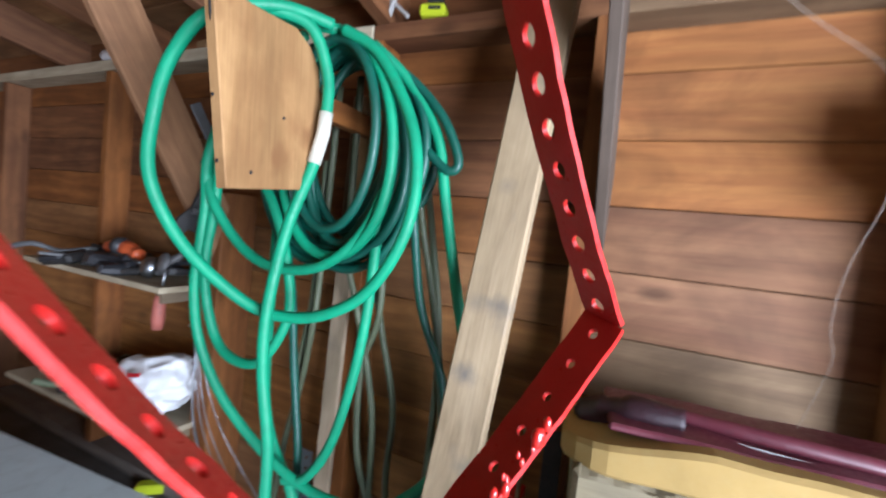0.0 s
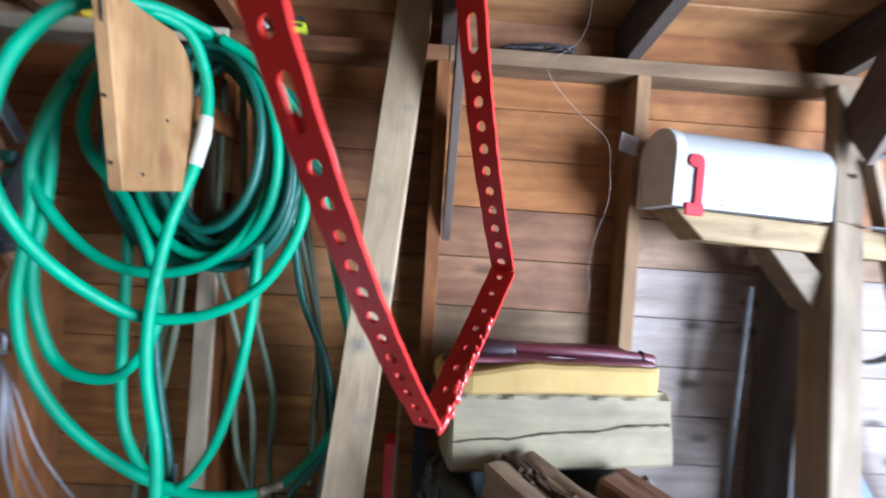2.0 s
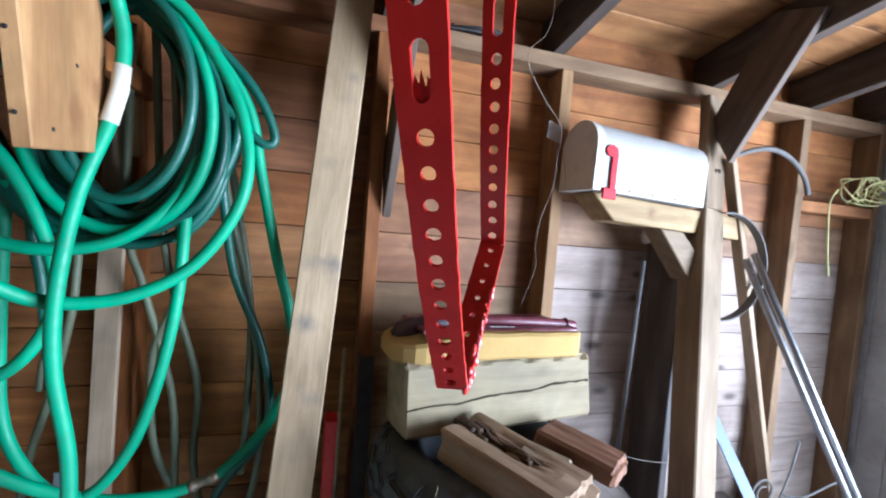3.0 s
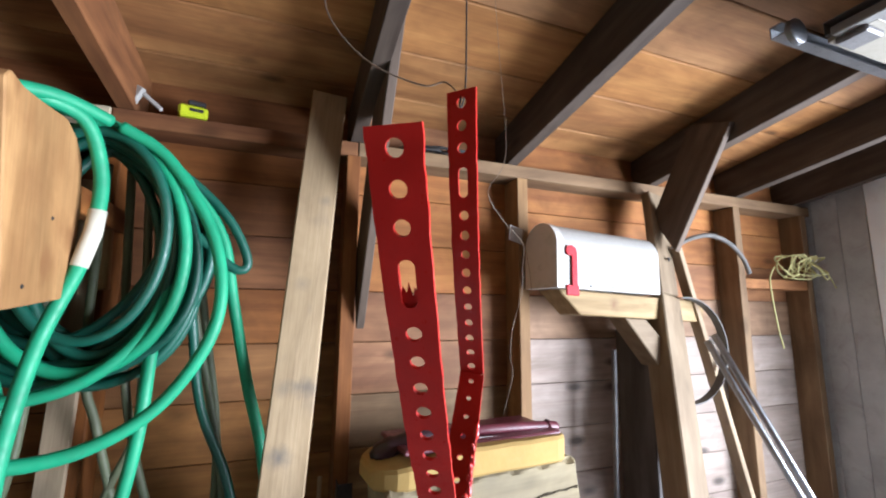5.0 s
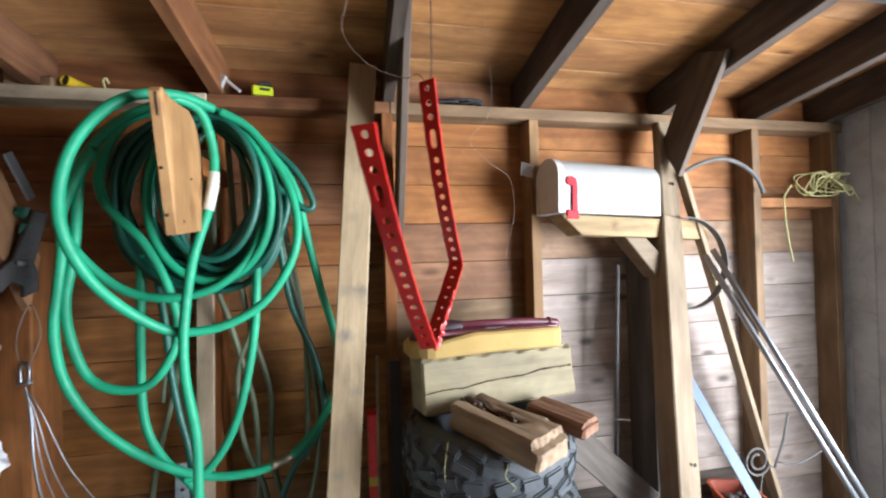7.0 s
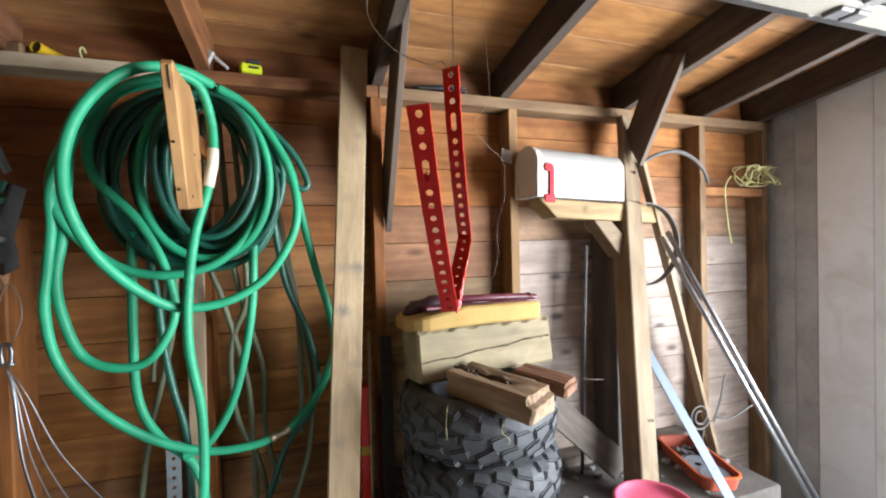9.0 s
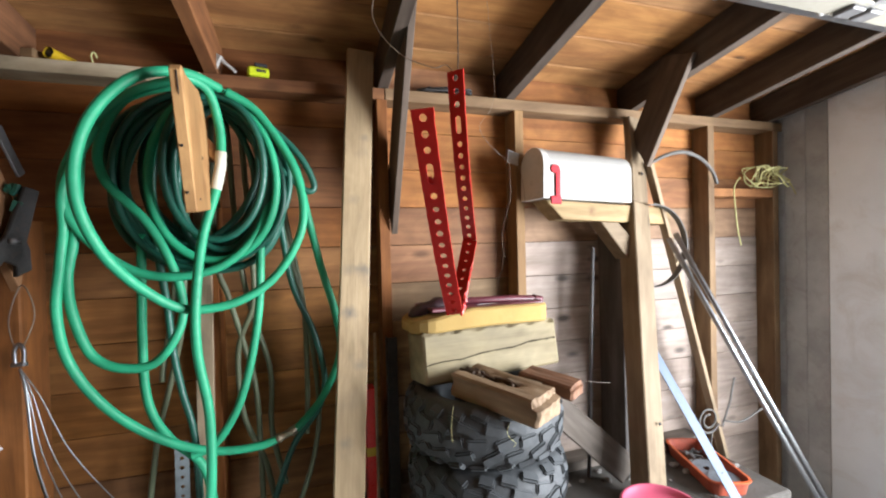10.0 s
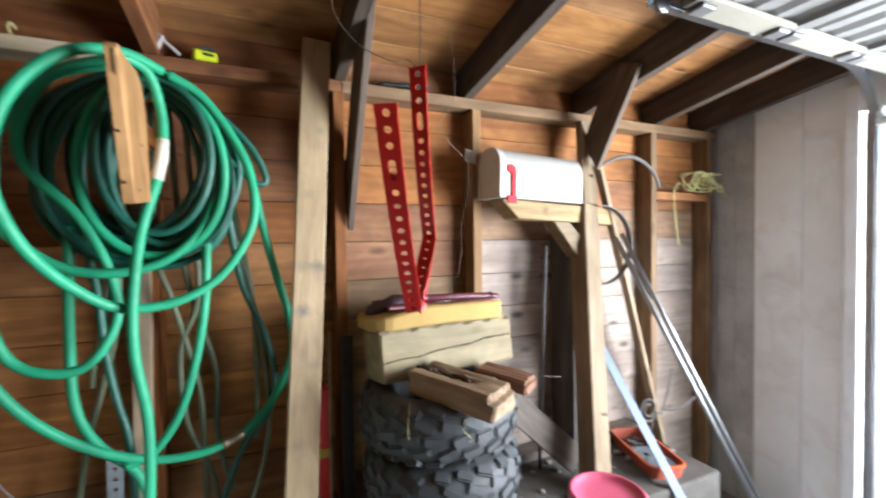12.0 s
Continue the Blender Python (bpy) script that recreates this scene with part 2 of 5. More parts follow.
M_ROTTEN = wood("rotten_wood", (0.30, 0.215, 0.132), (0.205, 0.138, 0.082), (0.098, 0.058, 0.034), stains=0.7, relief=0.7, spread=0.15)
M_ROT = wood("dark_rot", (0.115, 0.070, 0.040), (0.065, 0.038, 0.022), (0.028, 0.016, 0.010), relief=0.9, spread=0.3)
M_ROTRED = wood("red_rotten_wood", (0.23, 0.118, 0.066), (0.155, 0.074, 0.040), (0.07, 0.035, 0.02), stains=0.6, relief=0.6, spread=0.1)
M_SLATE = wood("slate_grey_board", (0.12, 0.112, 0.108), (0.078, 0.071, 0.068), (0.034, 0.03, 0.029), spread=0.1, stains=0.6)
M_WEATHER = wood("weathered_board", (0.205, 0.18, 0.155), (0.136, 0.118, 0.102), (0.0682, 0.0558, 0.0496), spread=0.2)
def smudged(mat, smudges, color, upright=False):
    """Adds soft dark smudges at places (x, y, radius, amount) on a timber's faces, in its own space; upright: (x, z)."""
    nt, bsdf = mat.node_tree, mat.node_tree.nodes["Principled BSDF"]
    col = bsdf.inputs["Base Color"].links[0].from_socket
    obj = nt.nodes.new("ShaderNodeTexCoord").outputs["Object"]
    rag = noise_at(nt, obj, 60.0, 3.0, 0.6)
    for x, y, r, amount in smudges:
        mp = nt.nodes.new("ShaderNodeMapping")
        mp.inputs["Location"].default_value = (-x / r, 0, -0.8 * y / r) if upright else (-x / r, -0.8 * y / r, 0)
        mp.inputs["Scale"].default_value = (1 / r, 0, 0.8 / r) if upright else (1 / r, 0.8 / r, 0)
        nt.links.new(obj, mp.inputs["Vector"])
        size = nt.nodes.new("ShaderNodeVectorMath")
        size.operation = "LENGTH"
        nt.links.new(mp.outputs["Vector"], size.inputs[0])
        edge = nt.nodes.new("ShaderNodeMath")
        edge.operation = "ADD"
        nt.links.new(size.outputs["Value"], edge.inputs[0])
        nt.links.new(rag, edge.inputs[1])
        fade = node(nt, "ShaderNodeMapRange", **{"From Min": 1.6, "From Max": 0.6, "To Max": amount})
        nt.links.new(edge.outputs[0], fade.inputs["Value"])
        col = blend(nt, fade.outputs["Result"], col, color)
    nt.links.new(col, bsdf.inputs["Base Color"])
    return mat


M_ARM = smudged(wood("pine_arm", (0.305, 0.228, 0.115), (0.225, 0.156, 0.072), (0.136, 0.0899, 0.0496), spread=0.02, knots=0.2, stains=0.3, bands=0.45),
                [(-0.075, 0.002, 0.021, 0.75), (-0.075, 0.002, 0.009, 0.6)], (0.135, 0.075, 0.036), True)
M_LEANER = smudged(wood("spotted_plank", (0.37, 0.285, 0.172), (0.30, 0.226, 0.13), (0.124, 0.108, 0.093), stains=0.3, spread=0.05, knots=0.3, spots=0.3, grain=0.7, bands=0.15),
                   [(-0.045, 0.013, 0.024, 0.75), (0.088, -0.026, 0.026, 0.6), (0.085, 0.018, 0.022, 0.4), (-0.20, -0.02, 0.02, 0.4), (0.31, 0.01, 0.018, 0.35), (-0.42, 0.015, 0.022, 0.4), (0.52, -0.02, 0.016, 0.35)], (0.105, 0.098, 0.09))
M_ORANGE = smudged(M_ORANGE, [(0.02, 0.04, 0.055, 0.35), (-0.095, -0.03, 0.04, 0.4), (0.07, -0.04, 0.05, 0.3), (-0.03, -0.055, 0.03, 0.4), (0.10, 0.07, 0.03, 0.35), (-0.10, 0.06, 0.03, 0.3)], (0.175, 0.08, 0.03), True)
# front wall greys lifted well above dark wood, painting in the doorway's bright haze
M_HAZEWALL = plain("haze_pale_front", (0.70, 0.74, 0.77), 0.8, 0, 0.10, 2.2, 0.1, 0.2, (0.50, 0.48, 0.45), 0.5, 0.002)
M_FRONTBOARD = plain("haze_grey_boards", (0.36, 0.375, 0.375), 0.85, 0, 0.2, 5.0, 0.2, 0.2, (0.22, 0.20, 0.18), 0.5, 0.002)
# brace wood darkened all over to carry the shade of its left face
M_BRACE = wood("shade_dark_brace", (0.118, 0.090, 0.068), (0.070, 0.052, 0.039), (0.034, 0.025, 0.019), spread=0.1)
M_WARMBRACE = wood("orange_brown_brace", (0.33, 0.18, 0.085), (0.21, 0.105, 0.048), (0.075, 0.04, 0.022), spread=0.1, stains=0.7)
# right-hand rafters: shade of their left sides put into the base colour
M_RAFTER = wood("shade_dark_rafter", (0.098, 0.077, 0.0605), (0.058, 0.044, 0.0345), (0.028, 0.021, 0.0172), spread=0.2)
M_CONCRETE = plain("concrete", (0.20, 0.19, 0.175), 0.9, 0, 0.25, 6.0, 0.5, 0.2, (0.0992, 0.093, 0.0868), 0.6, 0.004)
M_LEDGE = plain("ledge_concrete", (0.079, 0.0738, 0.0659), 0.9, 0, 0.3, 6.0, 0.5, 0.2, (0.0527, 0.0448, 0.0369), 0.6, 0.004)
M_TRAY = plain("dirty_red_plastic", (0.279, 0.0527, 0.0248), 0.6, 0, 0.12, 12.0, 0.05, 0.4, (0.124, 0.0465, 0.031), 0.6)
M_DIRT = plain("rusty_dirt", (0.0744, 0.0384, 0.0248), 0.95, 0, 0.4, 30.0, 0.6, 0.1, (0.0372, 0.0248, 0.0186), 0.6, 0.003)
M_DISC = plain("blue_grey_metal", (0.161, 0.186, 0.211), 0.5, 0.3, 0.25, 30.0, 0.1, 0.5, (0.0868, 0.0744, 0.0682), 0.5)
M_DRIVE = plain("driveway", (0.42, 0.41, 0.39), 0.9, 0, 0.2, 2.0, 0.4, 0.2, (0.25, 0.24, 0.22), 0.4, 0.004)
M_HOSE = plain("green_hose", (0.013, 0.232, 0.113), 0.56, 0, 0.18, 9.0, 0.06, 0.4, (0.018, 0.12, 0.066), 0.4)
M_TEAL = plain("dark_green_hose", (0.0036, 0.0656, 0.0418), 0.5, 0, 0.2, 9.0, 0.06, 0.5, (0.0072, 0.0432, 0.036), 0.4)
M_OLIVE = plain("faded_hose", (0.0837, 0.0992, 0.0546), 0.55, 0, 0.2, 9.0, 0.1, 0.4, (0.0744, 0.0558, 0.0372), 0.5)
M_RED = plain("red_paint", (0.40, 0.014, 0.010), 0.38, 0, 0.10, 30.0, 0.04, 0.2, (0.30, 0.007, 0.007), 0.3, 0.0015)
M_WET = plain("wet_red_paint", (0.45, 0.015, 0.010), 0.13, 0, 0.05, 30.0, 0.0, 0.8)
M_WHITE = plain("white_enamel", (0.285, 0.279, 0.26), 0.5, 0, 0.04, 10.0, 0.05, 0.5, (0.407, 0.37, 0.311), 0.12)
M_WHITEWASH = wood("limewashed_wood", (0.50, 0.44, 0.31), (0.38, 0.325, 0.215), (0.136, 0.0868, 0.062), spread=0.1, knots=0.3, stains=0.35)
M_BEIGE = plain("grey_enamel", (0.46, 0.45, 0.42), 0.5, 0, 0.06, 10.0, 0.05, 0.4, (0.13, 0.12, 0.10), 0.25)
M_FLAG = plain("flag_red", (0.36, 0.011, 0.019), 0.6, 0, 0.08, 20.0, 0.05, 0.2)
M_LEVEL = plain("scarlet_enamel", (0.62, 0.016, 0.012), 0.35, 0, 0.08, 20.0, 0.03)
M_TAPE = plain("white_tape", (0.496, 0.48, 0.392), 0.6, 0, 0.06, 30.0, 0.1)
M_BRASS = plain("brass", (0.223, 0.186, 0.13), 0.5, 0.8, 0.2, 40.0, 0.1)
M_STEEL = plain("galvanised_steel", (0.279, 0.291, 0.304), 0.38, 1.0, 0.12, 25.0, 0.08, 0.5, (0.217, 0.205, 0.186), 0.3)
M_ALU = plain("aluminium", (0.10, 0.135, 0.19), 0.6, 0.0, 0.10, 12.0, 0.05, 0.35)
M_WIRE = plain("wire", (0.174, 0.136, 0.102), 0.5, 0.4, 0.2, 30.0, 0.0)
M_IRON = plain("dark_iron", (0.022, 0.021, 0.02), 0.68, 0.25, 0.3, 25.0, 0.2, 0.4, (0.09, 0.05, 0.03), 0.3)
M_GREYSTEEL = plain("dull_steel", (0.118, 0.118, 0.118), 0.6, 0.4, 0.2, 25.0, 0.15, 0.5, (0.0992, 0.062, 0.0434), 0.3)
M_DULL = plain("dull_grey_coating", (0.115, 0.112, 0.105), 0.75, 0, 0.2, 20.0, 0.1, 0.25, (0.085, 0.07, 0.055), 0.3)
M_RUBBER = plain("tyre_rubber", (0.046, 0.051, 0.054), 0.62, 0, 0.25, 18.0, 0.25, 0.35, (0.075, 0.08, 0.084), 0.5, 0.002)
M_SIDEWALL = plain("dark_rubber", (0.041, 0.045, 0.047), 0.65, 0, 0.3, 18.0, 0.25, 0.4, (0.06, 0.062, 0.065), 0.5, 0.002)
M_FOAM = plain("yellow_foam", (0.31, 0.208, 0.0694), 0.85, 0, 0.08, 12.0, 0.35, 0.2, (0.322, 0.248, 0.0992), 0.25, 0.002)
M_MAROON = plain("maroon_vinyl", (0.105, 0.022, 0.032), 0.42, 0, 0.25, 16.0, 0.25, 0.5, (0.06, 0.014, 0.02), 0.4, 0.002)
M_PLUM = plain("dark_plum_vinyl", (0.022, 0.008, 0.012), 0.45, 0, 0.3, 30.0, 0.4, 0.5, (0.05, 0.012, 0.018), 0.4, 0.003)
M_PINK = plain("pink_plastic", (0.496, 0.0806, 0.143), 0.45, 0, 0.05, 10.0, 0.03, 0.5, (0.372, 0.062, 0.105), 0.2)
M_ORANGEPL = plain("orange_plastic", (0.446, 0.0806, 0.0217), 0.45, 0, 0.08, 12.0, 0.05, 0.5, (0.186, 0.062, 0.0372), 0.4)
M_FADED = plain("faded_red_plastic", (0.31, 0.093, 0.0682), 0.6, 0, 0.15, 20.0, 0.05, 0.4, (0.186, 0.0744, 0.0558), 0.5)
M_YELLOW = plain("yellow_plastic", (0.484, 0.322, 0.0124), 0.4, 0, 0.06, 14.0, 0.03)
M_LIME = plain("lime_plastic", (0.422, 0.496, 0.0124), 0.4, 0, 0.05, 14.0, 0.03)
M_BLACK = plain("black_plastic", (0.018, 0.018, 0.02), 0.5, 0, 0.2, 20.0, 0.1)
M_BAG = plain("white_bag", (0.646, 0.654, 0.663), 0.45, 0, 0.05, 14.0, 0.2)
M_STRING = plain("yellow_cord", (0.384, 0.372, 0.161), 0.8, 0, 0.15, 40.0, 0.2)
M_DOOR = plain("door_panel", (0.165, 0.165, 0.158), 0.45, 0.1, 0.06, 6.0, 0.08, 0.5, (0.22, 0.215, 0.195), 0.3)
M_CREAM = plain("cream_door_paint", (0.23, 0.218, 0.18), 0.5, 0, 0.06, 8.0, 0.08, 0.4, (0.24, 0.22, 0.18), 0.4)
M_DUSTY = plain("dusty_clutter", (0.0992, 0.0899, 0.0806), 0.8, 0, 0.35, 16.0, 0.3)
M_CLEAR = plain("clear_plastic", (0.384, 0.384, 0.372), 0.25, 0, 0.06, 14.0, 0.05)
M_CHEST = plain("blue_grey_plastic", (0.54, 0.613, 0.613), 0.45, 0, 0.06, 8.0, 0.05, 0.5, (0.279, 0.288, 0.279), 0.3)

# ---------------------------------------------------------------- structure
def roof_z(y):
    return ROOF_Z + SLOPE * (STUD_Y - y)


UP_SLOPE = Vector((0, SLOPE, 1)).normalized()

floor = solo("floor", box(5.4, 5.8, 0.1, 0), M_CONCRETE, "dusty grey concrete garage floor slab", "floor", pose(-0.58, -1.52, -0.05), kind="structure")
ground = solo("ground", box(60, 60, 0.06, 0), M_DRIVE, "pale concrete driveway outside the open door", "ground", pose(32.1, 0, -0.06), kind="structure")

wall_side = thing("wall_1", Matrix.Translation((0, WALL_Y, 0)), "unlined timber side wall of horizontal boards on studs", "wall", kind="structure")
part("sheathing", box(5.4, 0.02, 2.1, 0), M_DARKWOOD, wall_side, m=pose(-0.58, WALL_Y + 0.035, 1.04))
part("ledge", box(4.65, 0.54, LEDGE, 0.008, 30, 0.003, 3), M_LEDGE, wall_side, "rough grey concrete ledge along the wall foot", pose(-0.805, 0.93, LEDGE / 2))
part("sill_plate", box(4.6, 0.09, 0.04), M_WEATHER, wall_side, m=pose(-0.79, STUD_Y + 0.045, 0.443))
part("top_plate", box(2.03, 0.09, 0.042, 0.002), M_STUD, wall_side, "pale sawn top plate", pose(1.065, STUD_Y + 0.045, 1.951))
part("top_plate", box(0.59, 0.088, 0.042, 0.002), M_BROWN, wall_side, "brown sawn top plate", pose(-0.247, STUD_Y + 0.046, 1.951))
part("top_plate", box(2.56, 0.092, 0.04, 0.002), M_WHITEWASH, wall_side, "whitewashed top plate", pose(-1.824, STUD_Y + 0.045, 1.951))
for x in (-2.6, -1.755, -0.53, 0.037, 0.589, 1.603, 2.03):
    bm, m = beam((x, STUD_Y + 0.045, 0.464 if x < 1.5 else 0.0), (x, STUD_Y + 0.045, 1.93), 0.038, 0.09, (0, 1, 0))
    part("stud", bm, M_STUD if x > 0.3 else M_BROWN, wall_side, m=m)
PITCH = 0.147
for k in range(-10, 5):
    z = 1.399 + PITCH * (k + 0.5)
    for x0, x1, mat in ((-3.2, 0.04, M_BROWN), (0.04, 0.59, M_BOARD),
                        (0.59, 2.1, M_BOARD if k > 0 else M_MIDPALE if k == 0 else M_PALE)):
        if k < -7 and x0 < 0.5:
            continue
        if x0 == 0.04 and k < -1:
            mat = M_STUD
        if x0 < 0 and k < 0:
            mat = M_HONEY
        bm = box(x1 - x0 - 0.002, 0.02, PITCH - 0.0022, 0.0018)
        part("board", bm, mat, wall_side, m=pose((x0 + x1) / 2, WALL_Y + 0.01, z))

wall_front = thing("wall_2", Matrix.Translation((2.08, 0.76, 0)), "boarded front wall beside the open doorway, its greys lifted to imitate haze", "wall", kind="structure")
for k in range(3):
    part("board", box(0.02, 0.094, 2.3, 0.002), M_FRONTBOARD, wall_front, m=pose(2.09, 1.092 - 0.0955 * k, 1.15))
for k in range(2):
    part("panel", box(0.028, 0.2045, 2.3, 0.003), M_HAZEWALL, wall_front, m=pose(2.086, 0.748 - 0.2055 * k, 1.15))
part("sheathing", box(0.02, 0.74, 2.4, 0), M_DARKWOOD, wall_front, m=pose(2.115, 0.80, 1.2))
bm, m = beam((2.055, 0.457, 0.0), (2.055, 0.457, 2.02), 0.05, 0.045, (1, 0, 0))
part("jamb", bm, M_HAZEWALL, wall_front, m=m)
bm, m = beam((2.06, 0.43, 1.965), (2.06, -4.2, 1.965), 0.05, 0.12)
part("header", bm, M_HAZEWALL, wall_front, m=m)
part("gable", box(0.03, 4.9, 1.1, 0), M_HAZEWALL, wall_front, m=pose(2.11, -1.95, 2.56))
part("far_jamb", box(0.06, 2.2, 2.1, 0), M_DARKWOOD, wall_front, m=pose(2.1, -3.30, 1.05))

# two walls never in view, added; their lighter boards bounce fill light
wall_back = solo("wall_3", box(0.05, 5.8, 3.3, 0), M_HONEY, "unseen back wall added in light honey boards to bounce fill", "wall", pose(-3.2, -1.6, 1.65), kind="structure")
wall_far = solo("wall_4", box(5.4, 0.05, 3.3, 0), M_HONEY, "unseen opposite wall added in light honey boards to bounce fill", "wall", pose(-0.55, -4.4, 1.65), kind="structure")

# roof: boards along x on rafters that climb away from the wall
RAFTER_H = 0.13
bm = bmesh.new()
rnd = random.Random(4)
s, y = 0.0, 1.2
for k in range(31):
    w = 0.185 + rnd.uniform(-0.004, 0.004)
    yc = 1.2 - (s + w / 2) * math.cos(math.atan(SLOPE))
    joint = rnd.choice((-1.1, -0.4, 0.75, 1.2))
    for x0, x1 in ((-3.2, joint), (joint, 2.1)):
        piece = box(x1 - x0 - 0.003, w - 0.004, 0.02, 0.003)
        piece.transform(Matrix.Translation(((x0 + x1) / 2, yc, roof_z(yc) + RAFTER_H * 1.012 + 0.01 + rnd.uniform(0, 0.002))) @ Matrix.Rotation(-math.atan(SLOPE), 4, "X"))
        me = bpy.data.meshes.new("tmp")
        piece.to_mesh(me)
        piece.free()
        bm.from_mesh(me)
        bpy.data.meshes.remove(me)
    s += w
ceiling = solo("ceiling", bm, M_ROOF, "sloping ceiling of bare orange-brown roof boards", "ceiling", kind="structure")
roofing = solo("roof", box(5.6, 6.0, 0.02, 0), M_DARKWOOD, "dark roofing over the boards", "roof",
               Matrix.Translation((-0.55, -1.6, roof_z(-1.6) + RAFTER_H + 0.06)) @ Matrix.Rotation(-math.atan(SLOPE), 4, "X"), kind="structure")

RAFTERS = (-2.1, -1.56, -1.03, -0.515, 0.045, 0.555, 1.165, 1.63, 2.0)
for x in RAFTERS:
    y0, y1 = 1.14, -4.3
    bm, m = beam((x, y0, roof_z(y0) + RAFTER_H / 2), (x, y1, roof_z(y1) + RAFTER_H / 2), 0.04, RAFTER_H, (0, 0, 1), 0.002)
    solo("rafter", bm, M_BROWN if x < 0 else M_RAFTER, "sawn timber rafter under the roof boards", "rafter", m, "rafters", "structure")


def knee_brace(x, top, bottom, width, mat, thick=0.022, cut=0.11):
    """A board on edge from a rafter down to a stud; its lower front edge runs from top to bottom (y, z)."""
    d = (Vector(bottom) - Vector(top)).normalized()
    n = Vector((-d.y, d.x))
    m, length = along((x, *top), (x, *bottom), (0, n.x, n.y))
    h = length / 2
    bm = prism([(-h, 0), (h, 0), (h - cut, width), (-h + 0.03, width)], thick, 0.002)
    solo("knee_brace", bm, mat, "flat timber knee brace from rafter to wall stud", "brace", m, "knee braces", "structure")


knee_brace(0.072, (0.64, 2.15), (1.05, 1.44), 0.15, M_BRACE)
knee_brace(1.131, (0.715, 2.074), (0.943, 1.700), 0.143, M_BRACE, cut=0.068)
knee_brace(-0.985, (0.52, 2.04), (0.96, 1.30), 0.115, M_WARMBRACE)

# ---------------------------------------------------------------- perforated strip
def strap_mesh(points, bows, across, width, thick, pitch, hole, counts=(), twist=(0, 0, 0)):
    """A flat strip bent through the points, each arm bowed, with round holes and a long slot near each free end.
    across: the strip's width direction at both ends of each arm; counts: the round holes below the slot of each arm, or as many as fit."""
    bm = bmesh.new()
    last = len(points) - 2
    for i, (a, b) in enumerate(zip(points, points[1:])):
        length = (b - a).length
        n = counts[i] if counts else int((length - 0.012 - 5.2 * pitch) / pitch)
        cells = ["h"] * 3 + ["slot"] + ["h"] * n if i == 0 else ["h"] * n + ["slot"] + ["h"] * 3 if i == last else ["h"] * n
        units = sum(2.2 if c == "slot" else 1.0 for c in cells)
        step = (length - 0.002) / units if counts else pitch
        s = (length - units * step) / 2
        spans = [(0.0, s, None)]
        for c in cells:
            w = 2.2 * step if c == "slot" else step
            spans.append((s, s + w, c))
            s += w
        spans.append((s, length, None))

        def at(u, v, h):
            t = u / length
            d = (b - a + bows[i] * 4 * (1 - 2 * t)).normalized()
            side_way = Matrix.Rotation(radians(twist[i] * math.sin(math.pi * t)), 3, "Z") @ across[i][0].lerp(across[i][1], t).normalized()
            out = side_way.cross(d).normalized()
            wav = 0.0010 * noise.noise(Vector((u * 45 + i * 9, v * 20, 3.1)))
            side = v * (1 + 0.05 * noise.noise(Vector((u * 70, i * 5.0, 0))))
            return a.lerp(b, t) + bows[i] * 4 * t * (1 - t) + side_way * side + out * (h * thick / 2 + wav)

        for u0, u1, c in spans:
            w = width / 2
            if c is None:
                rim = [(u0, -w), (u1, -w), (u1, w), (u0, w)]
                f = [[bm.verts.new(at(u, v, h)) for u, v in rim] for h in (1, -1)]
                bm.faces.new(f[0]), bm.faces.new(f[1][::-1])
                for k in range(4):
                    q = (k + 1) % 4
                    bm.faces.new((f[0][k], f[1][k], f[1][q], f[0][q]))
                continue
            mid, half = (u0 + u1) / 2, (u1 - u0) / 2
            stretch = half - step * 0.62 if c == "slot" else 0.0
            n = 20
            rag = (0.6 if 0 < i < last else 1.0) + 0.12 * noise.noise(Vector((u0 * 200, i, 1)))
            inner, outer = [], []
            for k in range(n):
                t = 2 * math.pi * k / n + math.pi / 4
                cx, cy = math.cos(t), math.sin(t)
                inner.append((mid + hole * rag * cx + (stretch if cx > 0 else -stretch), hole * rag * cy))
                m = max(abs(cx), abs(cy))
                outer.append((mid + half * cx / m, w * cy / m))
            rows = [[bm.verts.new(at(u, v, h)) for u, v in ring] for ring in (outer, inner) for h in (1, -1)]
            for k in range(n):
                q = (k + 1) % n
                bm.faces.new((rows[0][k], rows[0][q], rows[2][q], rows[2][k]))
                bm.faces.new((rows[1][q], rows[1][k], rows[3][k], rows[3][q]))
                bm.faces.new((rows[2][k], rows[2][q], rows[3][q], rows[3][k]))
                if abs(outer[k][1]) > w * 0.999 and abs(outer[q][1]) > w * 0.999 and outer[k][1] * outer[q][1] > 0:
                    bm.faces.new((rows[0][q], rows[0][k], rows[1][k], rows[1][q]))
    bmesh.ops.remove_doubles(bm, verts=bm.verts, dist=0.0002)
    return bm


# ---------------------------------------------------------------- hoses on their bracket
bracket = thing("hose_bracket", Matrix.Translation((-0.48, 1.0, 1.55)), "split orange-brown board nailed out from the wall as a hose hook", "bracket")
HOOK = pose(-0.480, 0.682, 1.648, -3, 0, 92.5)
outline = [(-0.132, 0.137), (-0.120, 0.151), (-0.088, 0.144), (-0.04, 0.147), (0.045, 0.156), (0.085, 0.138), (0.113, 0.105), (0.122, 0.02), (0.106, -0.08), (0.086, -0.143), (0.02, -0.150), (-0.04, -0.157), (-0.097, -0.163)]
bm = prism([(z, -x) for x, z in outline], 0.023, 0.002)
hook_board = part("hook_board", bm, M_ORANGE, bracket, m=HOOK @ pose(0, 0, 0, 0, -90, 0))
